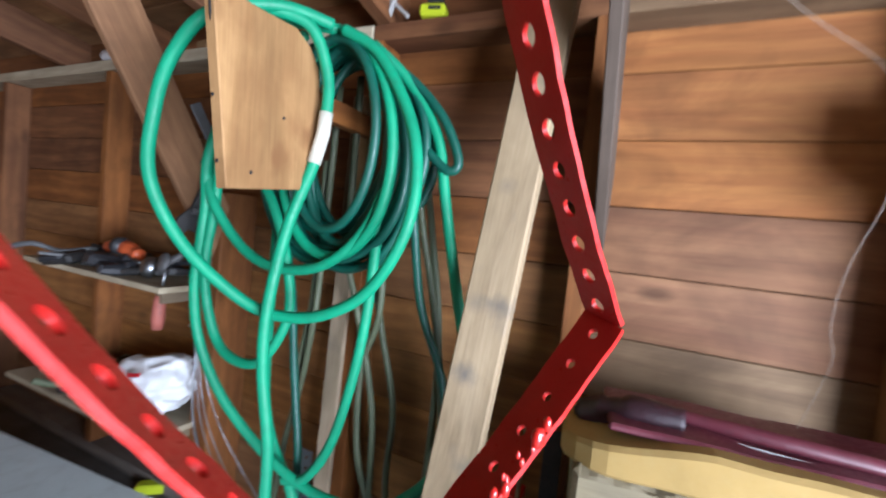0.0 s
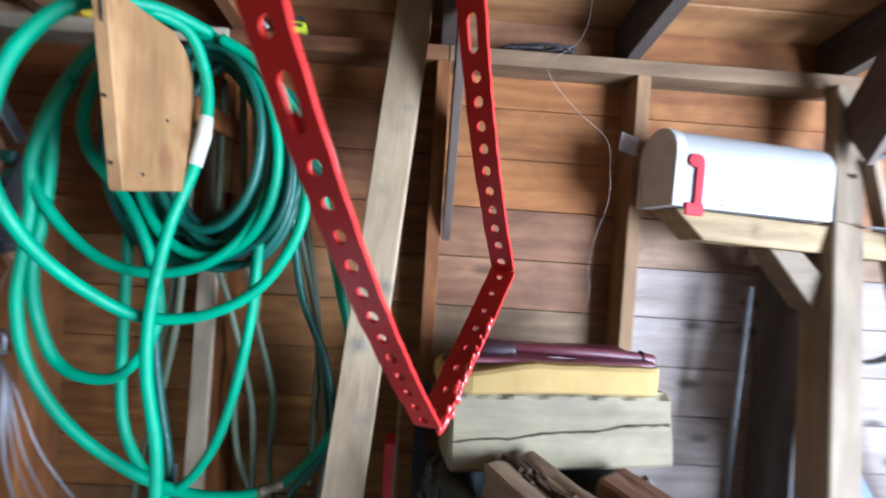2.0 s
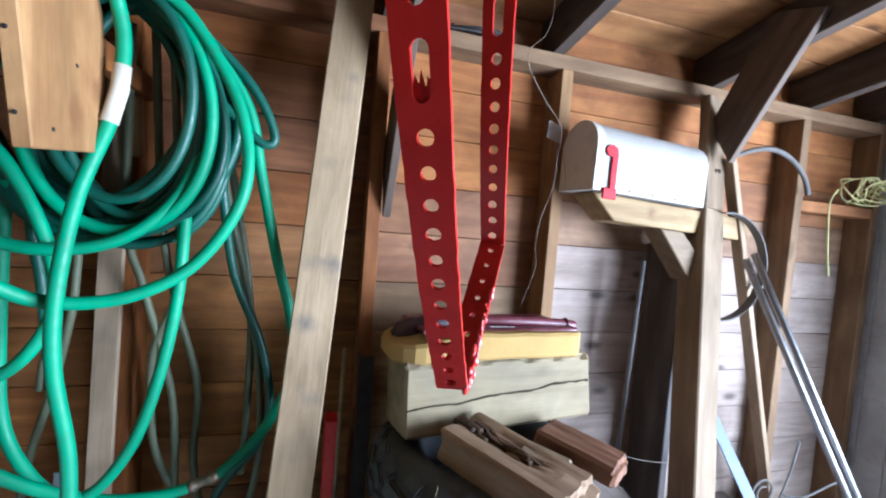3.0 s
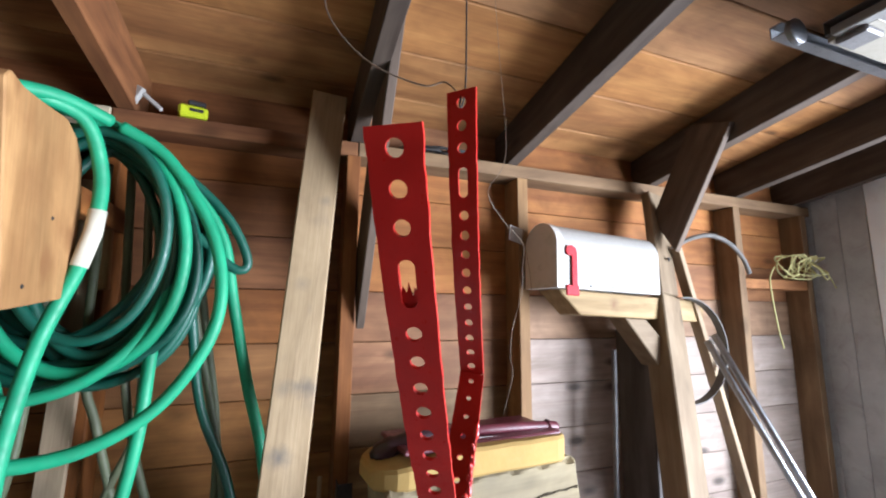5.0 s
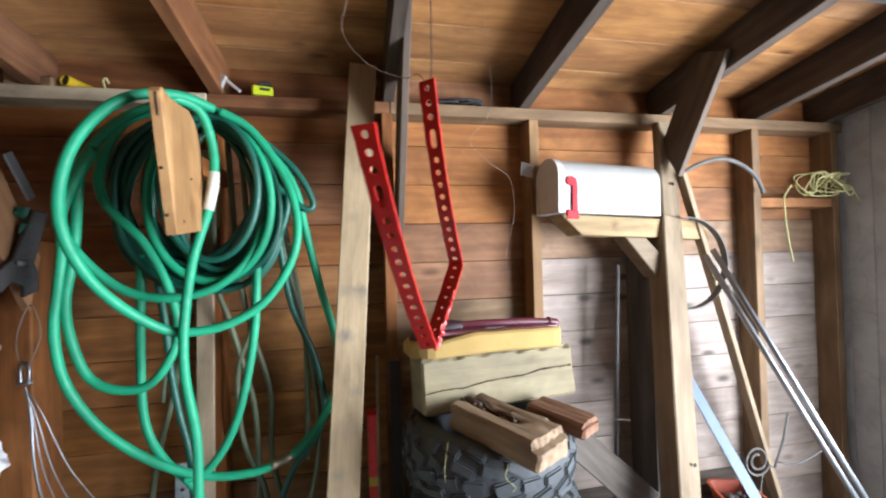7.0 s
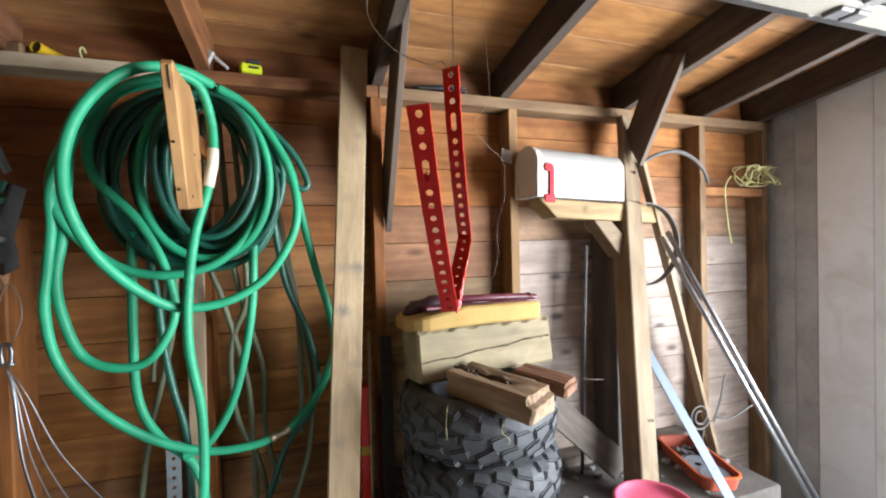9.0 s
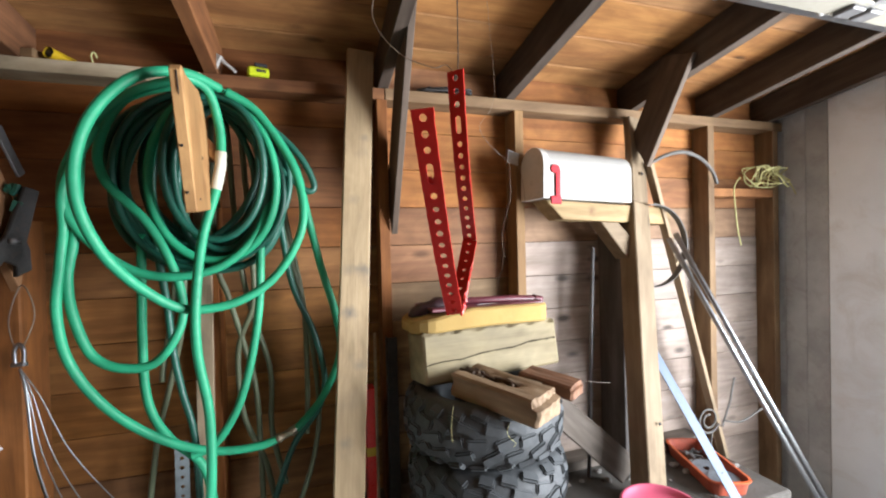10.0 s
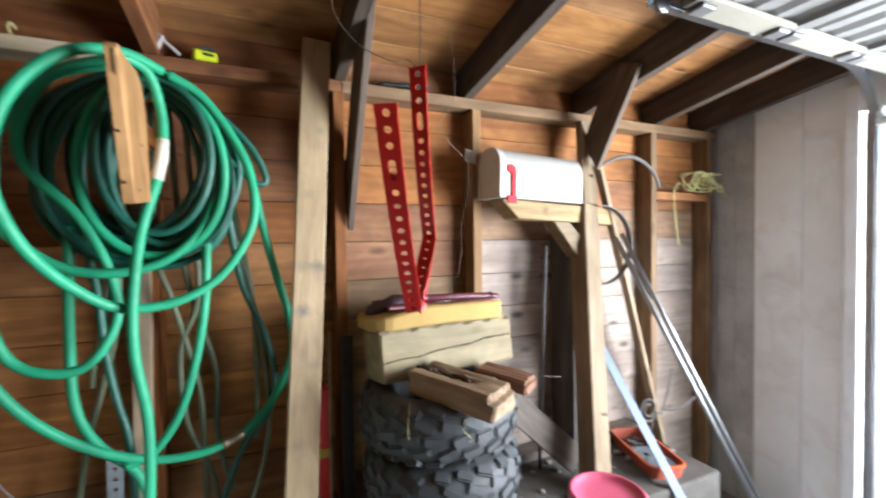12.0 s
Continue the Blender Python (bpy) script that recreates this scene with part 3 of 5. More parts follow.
for bx, bz in ((-0.1032, -0.12), (-0.1152, -0.02), (-0.05, -0.13), (0.02, -0.02)):
    part("nail", lathe([(0, 0), (0.0035, 0), (0.0026, 0.0016), (0, 0.0016)], 8), M_IRON, hook_board, "dark nail head",
         HOOK @ (pose(bx, 0.003, bz, 0, -90, 0) if bx < -0.1 else pose(bx, -0.0115, bz, 90, 0, 0)))
bm = prism([(-0.1325, 0.133), (-0.121, 0.146), (-0.1265, 0.085)], 0.002)
part("split", bm, M_IRON, hook_board, "dark split in the board's end", m=HOOK @ pose(-0.002, -0.003, 0))
bm, m = beam((-0.50, 0.77, 1.69), (-0.50, 1.06, 1.69), 0.030, 0.05)
part("arm", bm, M_BROWN, bracket, m=m)
bm, m = beam((-0.508, 1.015, 1.53), (-0.516, 1.02, 1.67), 0.036, 0.02, (0, 1, 0))
part("backing", bm, M_ORANGE, bracket, "short backing block on the wall", m)


def hose(label, runs, loops, r, mat):
    """A coiled hose: open runs through control points, and hung loops, each a length of its own."""
    th = thing("garden_hose", Matrix.Translation((-0.48, 0.80, 1.83)), label, "hose", "hoses on the wall")

    def hung(z):
        return z - 0.4 * max(0.0, z - 1.80)

    for run in runs:
        run = [(x, y, hung(z)) for x, y, z in run]
        part("hose_length", tube(smooth_path(run, 8), r, 12), mat, th, smooth=True)
    for cx, cy, top, bottom, half, lean, egg, turn in loops:
        pts = []
        for k in range(16):
            a = 2 * math.pi * k / 16
            sag = (1 - math.cos(a)) / 2
            x = cx + half * math.sin(a) * (1 + egg * (sag - 0.5)) + turn * math.sin(2 * a)
            pts.append((x, cy + lean * math.sin(a) + 0.02 * sag, hung(top) + (bottom - hung(top)) * sag))
        part("hose_loop", tube(smooth_path(pts, 4, True), r, 12, True), mat, th, smooth=True)
    return th


R_HOSE = 0.0119
green = hose("bright green garden hose hanging in loose coils from a wooden hook", [
    [(-0.44, 0.78, 1.85), (-0.50, 0.70, 1.855), (-0.57, 0.62, 1.79), (-0.64, 0.60, 1.71), (-0.68, 0.60, 1.61), (-0.68, 0.60, 1.50), (-0.65, 0.64, 1.39),
     (-0.59, 0.70, 1.30), (-0.52, 0.75, 1.25), (-0.41, 0.78, 1.26), (-0.31, 0.80, 1.33), (-0.24, 0.80, 1.47), (-0.26, 0.82, 1.63), (-0.35, 0.82, 1.78), (-0.43, 0.80, 1.85)],
    [(-0.46, 0.82, 1.87), (-0.54, 0.76, 1.855), (-0.67, 0.78, 1.78), (-0.77, 0.80, 1.66), (-0.80, 0.80, 1.55), (-0.77, 0.80, 1.46), (-0.68, 0.82, 1.36),
     (-0.57, 0.83, 1.33), (-0.45, 0.84, 1.36), (-0.36, 0.85, 1.46), (-0.33, 0.86, 1.61), (-0.37, 0.86, 1.79), (-0.46, 0.82, 1.87)],
    [(-0.52, 0.69, 1.845), (-0.465, 0.745, 1.825), (-0.445, 0.78, 1.74), (-0.442, 0.783, 1.655), (-0.455, 0.775, 1.56), (-0.485, 0.75, 1.43), (-0.50, 0.73, 1.27),
     (-0.50, 0.73, 1.14), (-0.48, 0.74, 0.98), (-0.48, 0.74, 0.80), (-0.50, 0.75, 0.62), (-0.47, 0.80, 0.50)],
    [(-0.72, 0.79, 1.72), (-0.79, 0.79, 1.57), (-0.80, 0.80, 1.46), (-0.81, 0.80, 1.37), (-0.82, 0.80, 1.25), (-0.80, 0.81, 1.12), (-0.73, 0.83, 0.99), (-0.62, 0.86, 0.88),
     (-0.50, 0.88, 0.82), (-0.39, 0.89, 0.81), (-0.33, 0.90, 0.82)],
    [(-0.28, 0.90, 0.84), (-0.20, 0.92, 0.92), (-0.14, 0.94, 1.05), (-0.15, 0.94, 1.18), (-0.19, 0.94, 1.33), (-0.23, 0.93, 1.51), (-0.26, 0.92, 1.65),
     (-0.33, 0.90, 1.76), (-0.40, 0.86, 1.84)],
    [(-0.76, 0.80, 1.66), (-0.78, 0.81, 1.46), (-0.80, 0.81, 1.34), (-0.79, 0.81, 1.24), (-0.76, 0.82, 1.14), (-0.70, 0.82, 1.10), (-0.63, 0.83, 1.10), (-0.58, 0.84, 1.16),
     (-0.56, 0.85, 1.24), (-0.58, 0.85, 1.35), (-0.64, 0.85, 1.48), (-0.73, 0.85, 1.59), (-0.74, 0.85, 1.69), (-0.68, 0.85, 1.81), (-0.56, 0.83, 1.875)],
    [(-0.67, 0.90, 1.45), (-0.68, 0.91, 1.13), (-0.67, 0.91, 0.97), (-0.62, 0.90, 0.87), (-0.53, 0.88, 0.78), (-0.50, 0.88, 0.62)],
    [(-0.33, 0.86, 1.61), (-0.36, 0.88, 1.44), (-0.37, 0.88, 1.24), (-0.40, 0.88, 1.06), (-0.44, 0.88, 0.93), (-0.50, 0.88, 0.84), (-0.56, 0.875, 0.82)],
], [(-0.475, 0.84, 1.86, 1.37, 0.165, -0.02, 0.1, 0.0)], R_HOSE, M_HOSE)
bm = tube([(-0.4415, 0.7825, 1.662), (-0.444, 0.7815, 1.62), (-0.455, 0.775, 1.56)], R_HOSE + 0.0018, 14)
part("tape", bm, M_TAPE, green, "strip of white tape wrapped round the hose", smooth=True)
bm = tube([(-0.335, 0.90, 0.82), (-0.325, 0.90, 0.822), (-0.322, 0.90, 0.824), (-0.300, 0.90, 0.832), (-0.298, 0.90, 0.833), (-0.278, 0.90, 0.843)],
          [0.014, 0.014, 0.011, 0.011, 0.0135, 0.0135], 14)
part("coupling", bm, M_BRASS, green, "dull brass hose coupling", smooth=True)

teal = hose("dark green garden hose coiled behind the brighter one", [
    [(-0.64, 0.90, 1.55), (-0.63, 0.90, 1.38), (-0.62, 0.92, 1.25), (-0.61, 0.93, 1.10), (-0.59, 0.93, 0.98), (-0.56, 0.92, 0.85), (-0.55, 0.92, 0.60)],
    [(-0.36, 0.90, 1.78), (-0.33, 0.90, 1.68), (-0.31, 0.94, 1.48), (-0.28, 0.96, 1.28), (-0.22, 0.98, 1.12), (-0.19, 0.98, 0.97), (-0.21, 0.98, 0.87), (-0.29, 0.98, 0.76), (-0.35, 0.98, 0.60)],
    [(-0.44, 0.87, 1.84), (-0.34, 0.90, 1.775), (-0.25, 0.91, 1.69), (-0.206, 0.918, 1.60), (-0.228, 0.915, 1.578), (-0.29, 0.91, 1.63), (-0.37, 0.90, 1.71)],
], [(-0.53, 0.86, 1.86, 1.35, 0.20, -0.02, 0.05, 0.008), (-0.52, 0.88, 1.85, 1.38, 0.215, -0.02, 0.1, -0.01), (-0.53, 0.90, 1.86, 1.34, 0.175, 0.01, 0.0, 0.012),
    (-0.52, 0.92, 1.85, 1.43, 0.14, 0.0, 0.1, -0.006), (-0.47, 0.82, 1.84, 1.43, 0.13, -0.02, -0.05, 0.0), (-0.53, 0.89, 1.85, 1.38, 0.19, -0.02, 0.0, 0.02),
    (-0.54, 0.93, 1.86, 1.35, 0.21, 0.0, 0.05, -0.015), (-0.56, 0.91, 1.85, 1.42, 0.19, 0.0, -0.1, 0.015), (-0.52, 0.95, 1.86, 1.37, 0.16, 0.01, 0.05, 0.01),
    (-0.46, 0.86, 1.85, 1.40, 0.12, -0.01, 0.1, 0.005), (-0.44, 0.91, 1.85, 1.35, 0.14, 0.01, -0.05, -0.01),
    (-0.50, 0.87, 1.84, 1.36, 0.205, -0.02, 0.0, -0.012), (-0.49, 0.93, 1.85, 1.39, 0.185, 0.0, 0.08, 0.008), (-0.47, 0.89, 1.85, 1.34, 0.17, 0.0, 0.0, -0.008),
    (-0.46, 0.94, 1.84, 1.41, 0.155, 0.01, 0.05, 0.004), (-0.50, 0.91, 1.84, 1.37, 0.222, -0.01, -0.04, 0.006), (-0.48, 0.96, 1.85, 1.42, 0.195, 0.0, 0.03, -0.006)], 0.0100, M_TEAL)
faded = hose("faded olive hose and cord hanging in long strands", [
    [(-0.50, 0.96, 1.80), (-0.50, 0.97, 1.39), (-0.47, 0.98, 1.25), (-0.43, 1.00, 1.08), (-0.40, 1.00, 0.92), (-0.39, 1.00, 0.58)],
    [(-0.36, 0.95, 1.78), (-0.31, 0.98, 1.48), (-0.27, 1.00, 1.29), (-0.23, 1.00, 1.10), (-0.21, 1.00, 0.87), (-0.23, 1.00, 0.70), (-0.28, 1.00, 0.55)],
    [(-0.56, 0.96, 1.78), (-0.59, 0.98, 1.31), (-0.60, 0.98, 1.17), (-0.64, 1.00, 1.00), (-0.68, 1.00, 0.83), (-0.71, 1.00, 0.60)],
    [(-0.42, 0.95, 1.80), (-0.40, 0.97, 1.41), (-0.40, 0.98, 1.23), (-0.45, 1.00, 1.08), (-0.44, 1.00, 0.87), (-0.38, 1.00, 0.71), (-0.35, 1.00, 0.55)],
    [(-0.46, 0.97, 1.80), (-0.44, 0.99, 1.40), (-0.41, 1.01, 1.20), (-0.36, 1.02, 1.00), (-0.36, 1.02, 0.80), (-0.32, 1.01, 0.62)],
    [(-0.34, 0.97, 1.74), (-0.29, 1.00, 1.45), (-0.25, 1.01, 1.20), (-0.245, 1.01, 0.95), (-0.25, 1.00, 0.78)],
    [(-0.60, 0.98, 1.60), (-0.625, 1.00, 1.25), (-0.66, 1.01, 1.06), (-0.665, 1.01, 1.0)],
], [], 0.0085, M_OLIVE)
upright = strap_mesh([Vector((-0.628, 1.03, 0.42)), Vector((-0.625, 1.03, 0.80))], [Vector()], [(Vector((1, 0, 0)), Vector((1, 0, 0)))], 0.040, 0.003, 0.03, 0.006)
solo("slotted_upright", upright, M_STEEL, "galvanised slotted shelf upright behind the hoses", "upright")

# ---------------------------------------------------------------- red perforated strap on its wire
STRAP = [Vector((-0.0640, 0.1025, 1.590)), Vector((0.0430, 0.298, 1.268)), Vector((0.124, 0.4185, 1.410)), Vector((0.0460, 0.271, 1.721))]
def level_way(a):
    return Vector((math.cos(radians(a)), math.sin(radians(a)), 0.0))


# the strip is twisted, and its short arm folded over askew
ACROSS = [(level_way(-32), Vector((0.74, -0.62, 0.17))), (Vector((0.72, -0.64, 0.17)), Vector((0.70, -0.66, -0.2))), (level_way(-48), level_way(-46))]
BOWS = [Vector((-0.0054, -0.0098, -0.0077)), Vector((0.001, 0.0016, -0.002)), Vector((-0.0075, -0.0120, -0.0072))]


strap = thing("hanging_strap", Matrix.Translation(STRAP[1]), "freshly painted glossy red perforated metal strap hung to dry", "metal strap")
strip = part("strip", strap_mesh(STRAP, BOWS, ACROSS, 0.033, 0.003, 0.0222, 0.0056, (12, 8, 10), (-2, 0, 0)), M_RED, strap)
rnd = random.Random(8)
for k in range(42):
    t = 0.62 * rnd.random() ** 1.3
    c = STRAP[1].lerp(STRAP[2], t) + ACROSS[1][0] * 0.0155 + Vector((rnd.uniform(-0.003, 0.003), 0, rnd.uniform(-0.004, 0.003)))
    bm = bmesh.new()
    bmesh.ops.create_icosphere(bm, subdivisions=2, radius=rnd.uniform(0.0014, 0.0038), matrix=Matrix.Diagonal((0.9, 0.9, 1.7, 1)))
    part("paint_drip", bm, M_WET, strip, "bead of wet red paint", Matrix.Translation(c), smooth=True)
bm = bmesh.new()
arm = STRAP[1] - STRAP[0]
rim = []
for u, v in ((0.1105, -0.0058), (0.1105, 0.0058), (0.0995, 0.0056), (0.0960, 0.0035), (0.1025, 0.0022), (0.0925, 0.0), (0.1000, -0.0018), (0.0950, -0.0040), (0.1010, -0.0056)):
    t = u / arm.length
    rim.append(STRAP[0].lerp(STRAP[1], t) + BOWS[0] * 4 * t * (1 - t) + ACROSS[0][0] * v)
film_face = bm.faces.new([bm.verts.new(p) for p in rim])
bmesh.ops.solidify(bm, geom=[film_face], thickness=0.0012)
part("paint_film", bm, M_RED, strip, "ragged skin of paint across the slot")


def wire(name, label, pts, r=0.0009, mat=None, category="wire", group=""):
    return solo(name, tube(smooth_path(pts, 6), r, 6), mat or M_WIRE, label, category, smooth=True, group=group)


wire("hanging_wire", "thin taut wire holding the red strap under the roof",
     [(0.066, 0.30, 2.21), (0.062, 0.295, 2.0), (0.058, 0.287, 1.76), (0.052, 0.283, 1.712), (0.046, 0.276, 1.708), (0.047, 0.270, 1.722)], 0.001, M_IRON)
wire("hanging_wire", "bent copper-coloured wire end looped through the strap",
     [(0.048, 0.274, 1.712), (0.035, 0.29, 1.738), (0.010, 0.30, 1.735), (-0.050, 0.32, 1.765), (-0.092, 0.34, 1.83), (-0.080, 0.38, 1.92), (-0.06, 0.42, 2.06), (-0.04, 0.44, 2.19)])
wire("hanging_wire", "long kinked wire dangling from the roof before the boards",
     [(0.235, 0.56, 2.17), (0.245, 0.56, 2.0), (0.258, 0.56, 1.83), (0.235, 0.53, 1.75), (0.180, 0.475, 1.69), (0.182, 0.475, 1.665), (0.235, 0.52, 1.64), (0.31, 0.59, 1.62), (0.343, 0.65, 1.58), (0.352, 0.67, 1.53), (0.335, 0.68, 1.46), (0.328, 0.68, 1.40), (0.333, 0.68, 1.36), (0.320, 0.70, 1.28)], 0.00045)
wire("hanging_wire", "short wire dangling from the tag beside the mailbox door",
     [(0.575, 1.02, 1.745), (0.560, 1.01, 1.715), (0.566, 0.995, 1.66), (0.570, 0.985, 1.60), (0.574, 0.985, 1.55)])

# ---------------------------------------------------------------- mailbox on a loose post
post = thing("mailbox_post", Matrix.Translation((0.94, 0.77, LEDGE)), "loose pine mailbox post with arm and brace leaning on the wall", "post")
bm, m = beam((0.940, 0.768, LEDGE), (1.0947, 0.9973, 1.543), 0.089, 0.089, (0, 1, 0), 0.004, 8, 0.0015, 2)
m = m @ Matrix.Rotation(radians(5), 4, "X")
part("upright", bm, M_TREATED, post, m=m)
bm, m = beam((1.0949, 0.9975, 1.5445), (1.147, 1.075, 1.925), 0.085, 0.036, (0, 1, 0), 0.004, 8, 0.0025, 7)
m = m @ Matrix.Rotation(radians(5), 4, "X") @ Matrix.Translation((0, 0, -0.0265))
part("tongue", bm, M_TREATED, post, "thinner lapped top of the post", m)
bm = prism([(-0.298, 0.036), (-0.212, -0.036), (0.36, -0.036), (0.36, 0.036)], 0.095, 0.003)
part("arm", bm, M_ARM, post, m=pose(0.915, 0.995, 1.511, 0, 2.3, 5))
bm = prism([(0.890, 1.474), (0.974, 1.4705), (1.052, 1.395), (1.058, 1.275)], 0.08, 0.003)
bm.transform(Matrix.Translation((-0.96, 0, -1.36)))
part("brace", bm, M_TREATED, post, m=pose(0.96, 0.985, 1.36))
bm = lathe([(0, 0.0), (0.008, 0.0), (0.006, 0.004), (0, 0.004)], 6)
part("bolt", bm, M_IRON, post, "rusty bolt head", pose(1.122, 0.974, 1.677, 78, 0, 14))
part("bolt", lathe([(0, 0.0), (0.007, 0.0), (0.005, 0.003), (0, 0.003)], 6), M_IRON, post, "rusty bolt head", pose(1.000, 0.775, 0.711, 78, 0, 0))

box_m = pose(0.594, 0.9575, 1.5605, 0, 1.3, 6.8)
mailbox = thing("mailbox", box_m, "white enamel mailbox with grey door and red flag", "mailbox")


def arch(w, h, n=14):
    """The outline of a mailbox end: straight sides under a round top, in y and z."""
    r = w / 2
    return [(-r, 0.0), *((-r * math.cos(math.pi * k / n), h - r + r * math.sin(math.pi * k / n)) for k in range(n + 1)), (r, 0.0)]


def extrude(outline, x0, x1, bm=None):
    bm = bm or bmesh.new()
    a = [bm.verts.new((x0, y, z)) for y, z in outline]
    b = [bm.verts.new((x1, y, z)) for y, z in outline]
    bm.faces.new(a), bm.faces.new(b[::-1])
    for k in range(len(a)):
        q = (k + 1) % len(a)
        bm.faces.new((a[k], b[k], b[q], a[q]))
    return bm


part("body", extrude(arch(0.140, 0.194, 20), 0.012, 0.437), M_WHITE, mailbox, m=box_m)
door_leaf = part("door", extrude(arch(0.144, 0.197, 20), -0.006, 0.010), M_BEIGE, mailbox, "dull grey front door", box_m)
part("door_lip", extrude(arch(0.1435, 0.1965, 20), 0.010, 0.020), M_BEIGE, door_leaf, m=box_m)
flag = prism([(-0.010, -0.004), (-0.010, 0.105), (-0.026, 0.108), (-0.034, 0.120), (-0.028, 0.134), (-0.010, 0.138), (0.006, 0.131), (0.011, 0.115), (0.011, 0.012), (0.018, -0.004)], 0.004, 0.001)
flag_arm = part("flag", flag, M_FLAG, mailbox, "red metal flag folded down", box_m @ pose(0.056, -0.0755, -0.012))
part("flag_foot", box(0.048, 0.008, 0.030, 0.003), M_FLAG, flag_arm, m=box_m @ pose(0.048, -0.0745, -0.006))
for k in range(3):
    bm = bmesh.new()
    bmesh.ops.create_icosphere(bm, subdivisions=1, radius=0.0033)
    part("rivet", bm, M_GREYSTEEL, mailbox, m=box_m @ pose(0.125 + 0.092 * k, -0.0705, 0.011))
solo("tag", box(0.062, 0.003, 0.05, 0.001), M_CLEAR, "small clear plastic tag wired beside the mailbox", "tag", pose(0.548, 1.028, 1.733, 0, 8, 20))

# ---------------------------------------------------------------- timber leaning on the walls
bm, m = beam((-0.152, 0.727, LEDGE), (-0.043, 0.985, 2.06), 0.088, 0.036, (0, -1, 0.1), 0.003, 10, 0.0015, 5)
plank = solo("plank", bm, M_LEANER, "pale grey spotted two-by-four plank leaning against the top plate", "plank", m)
corner_post = solo("wall_post", box(1.08, 0.09, 0.125, 0.004), M_BROWN, "reddish brown post carrying the shelves", "post", pose(-1.045, 1.065, 0.96, 0, -90, 0) @ pose(0, 0, 0, 90, 0, 0), kind="structure")
bm, m = beam((1.03, 1.05, 0.42), (1.036, 1.062, 1.43), 0.155, 0.028, (1, 0, 0), 0.003)
solo("board", bm, M_SLATE, "dark grey board standing on edge against the wall", "board", m)
bm, m = beam((0.60, 0.98, 0.82), (0.965, 0.90, 0.475), 0.028, 0.11, (1, 0, 1), 0.004, 6, 0.002, 9)
solo("board", bm, M_WEATHER, "weathered grey board leaning behind the tyres", "board", m)
bm, m = beam((1.165, 0.98, 1.72), (1.74, 1.03, 0.0), 0.02, 0.04, (0, 1, 0), 0.002)
solo("lath", bm, M_PLANK, "thin pale lath leaning in the corner", "lath", m)
bm, m = beam((-0.555, 1.01, 0.42), (-0.545, 1.035, 1.78), 0.05, 0.014, (0, 1, 0), 0.002)
solo("lath", bm, M_PLANK, "pale lath behind the hoses", "lath", m)
for dx, dz in ((0.0, 0.0), (0.035, 0.02)):
    a, b = Vector((1.20 + dx, 0.915, 1.40 + dz)), Vector((1.885 + dx, 0.640, 0.0))
    bm = tube([a, a.lerp(b, 0.5), b], 0.0105, 12)
    solo("pole", bm, M_STEEL, "shiny galvanised steel pole leaning in the corner", "pole", smooth=True, group="leaning poles")
bm, m = beam((1.147, 0.958, 0.93), (1.318, 0.405, 0.003), 0.042, 0.004, (0, -1, 0), 0.0008)
flat_bar = solo("flat_bar", bm, M_ALU, "bluish aluminium flat bar leaning on the ledge", "metal bar", m)
# the hole is only a black disc on the bar, dark as its shade
part("hole", lathe([(0, 0), (0.0042, 0), (0.0042, 0.0006), (0, 0.0006)], 12), M_BLACK, flat_bar, "black disc standing in for the shade of a drilled hole", m @ Matrix.Translation((-0.06, 0, 0.0021)))
bm = tube([(0.905, 1.02, 1.37), (0.88, 1.01, 0.95), (0.85, 1.0, 0.42)], 0.008, 8)
solo("rod", bm, M_GREYSTEEL, "dull grey steel rod standing against the boards", "rod", smooth=True)
bm = tube([(-0.02, 0.98, 1.10), (-0.022, 0.97, 0.7), (-0.024, 0.96, LEDGE)], 0.005, 8)
solo("rod", bm, M_PLANK, "thin pale stick standing beside the stud", "rod", smooth=True)
bm, m = beam((-0.035, 1.02, 0.42), (-0.038, 1.03, 0.90), 0.036, 0.06, (0, 1, 0), 0.003)
level = solo("spirit_level", bm, M_LEVEL, "red spirit level standing behind the plank", "level", m)
part("band", box(0.03, 0.0375, 0.062, 0.001), M_YELLOW, level, "yellow end band", m @ Matrix.Translation((0.02, 0, 0)))
angle = thing("slotted_angle", Matrix.Translation((0.03, 0.98, LEDGE)), "dark slotted steel angle standing beside the tyres", "metal angle")
part("web", box(0.003, 0.035, 0.66, 0.0005), M_IRON, angle, m=pose(0.022, 0.99, 0.75))
part("flange", box(0.035, 0.003, 0.66, 0.0005), M_IRON, angle, m=pose(0.039, 0.972, 0.75))

# hoop, hose end and cord in the corner
bm = bmesh.new()
rings = []
for k in range(25):
    a = radians(-98 + 196 * k / 24)
    rings.append([bm.verts.new((1.150 + (0.172 + o) * math.cos(a), 0.935 + w, 1.37 + (0.172 + o) * math.sin(a))) for o, w in ((0, 0), (0.004, 0), (0.004, 0.028), (0, 0.028))])
for a, b in zip(rings, rings[1:]):
    for k in range(4):
        bm.faces.new((a[k], a[(k + 1) % 4], b[(k + 1) % 4], b[k]))
bm.faces.new(rings[0]), bm.faces.new(rings[-1][::-1])
solo("steel_hoop", bm, M_DULL, "bent flat steel hoop hung on the post", "hoop", smooth=False)
wire("hose_end", "grey stub of hose arching over the stud", [(1.23, 1.06, 1.73), (1.30, 1.03, 1.77), (1.40, 1.02, 1.79), (1.50, 1.02, 1.765), (1.57, 1.02, 1.71), (1.60, 1.02, 1.65)], 0.009, M_DULL, "hose")
bm, m = beam((1.62, 1.095, 1.615), (2.05, 1.095, 1.615), 0.085, 0.04)
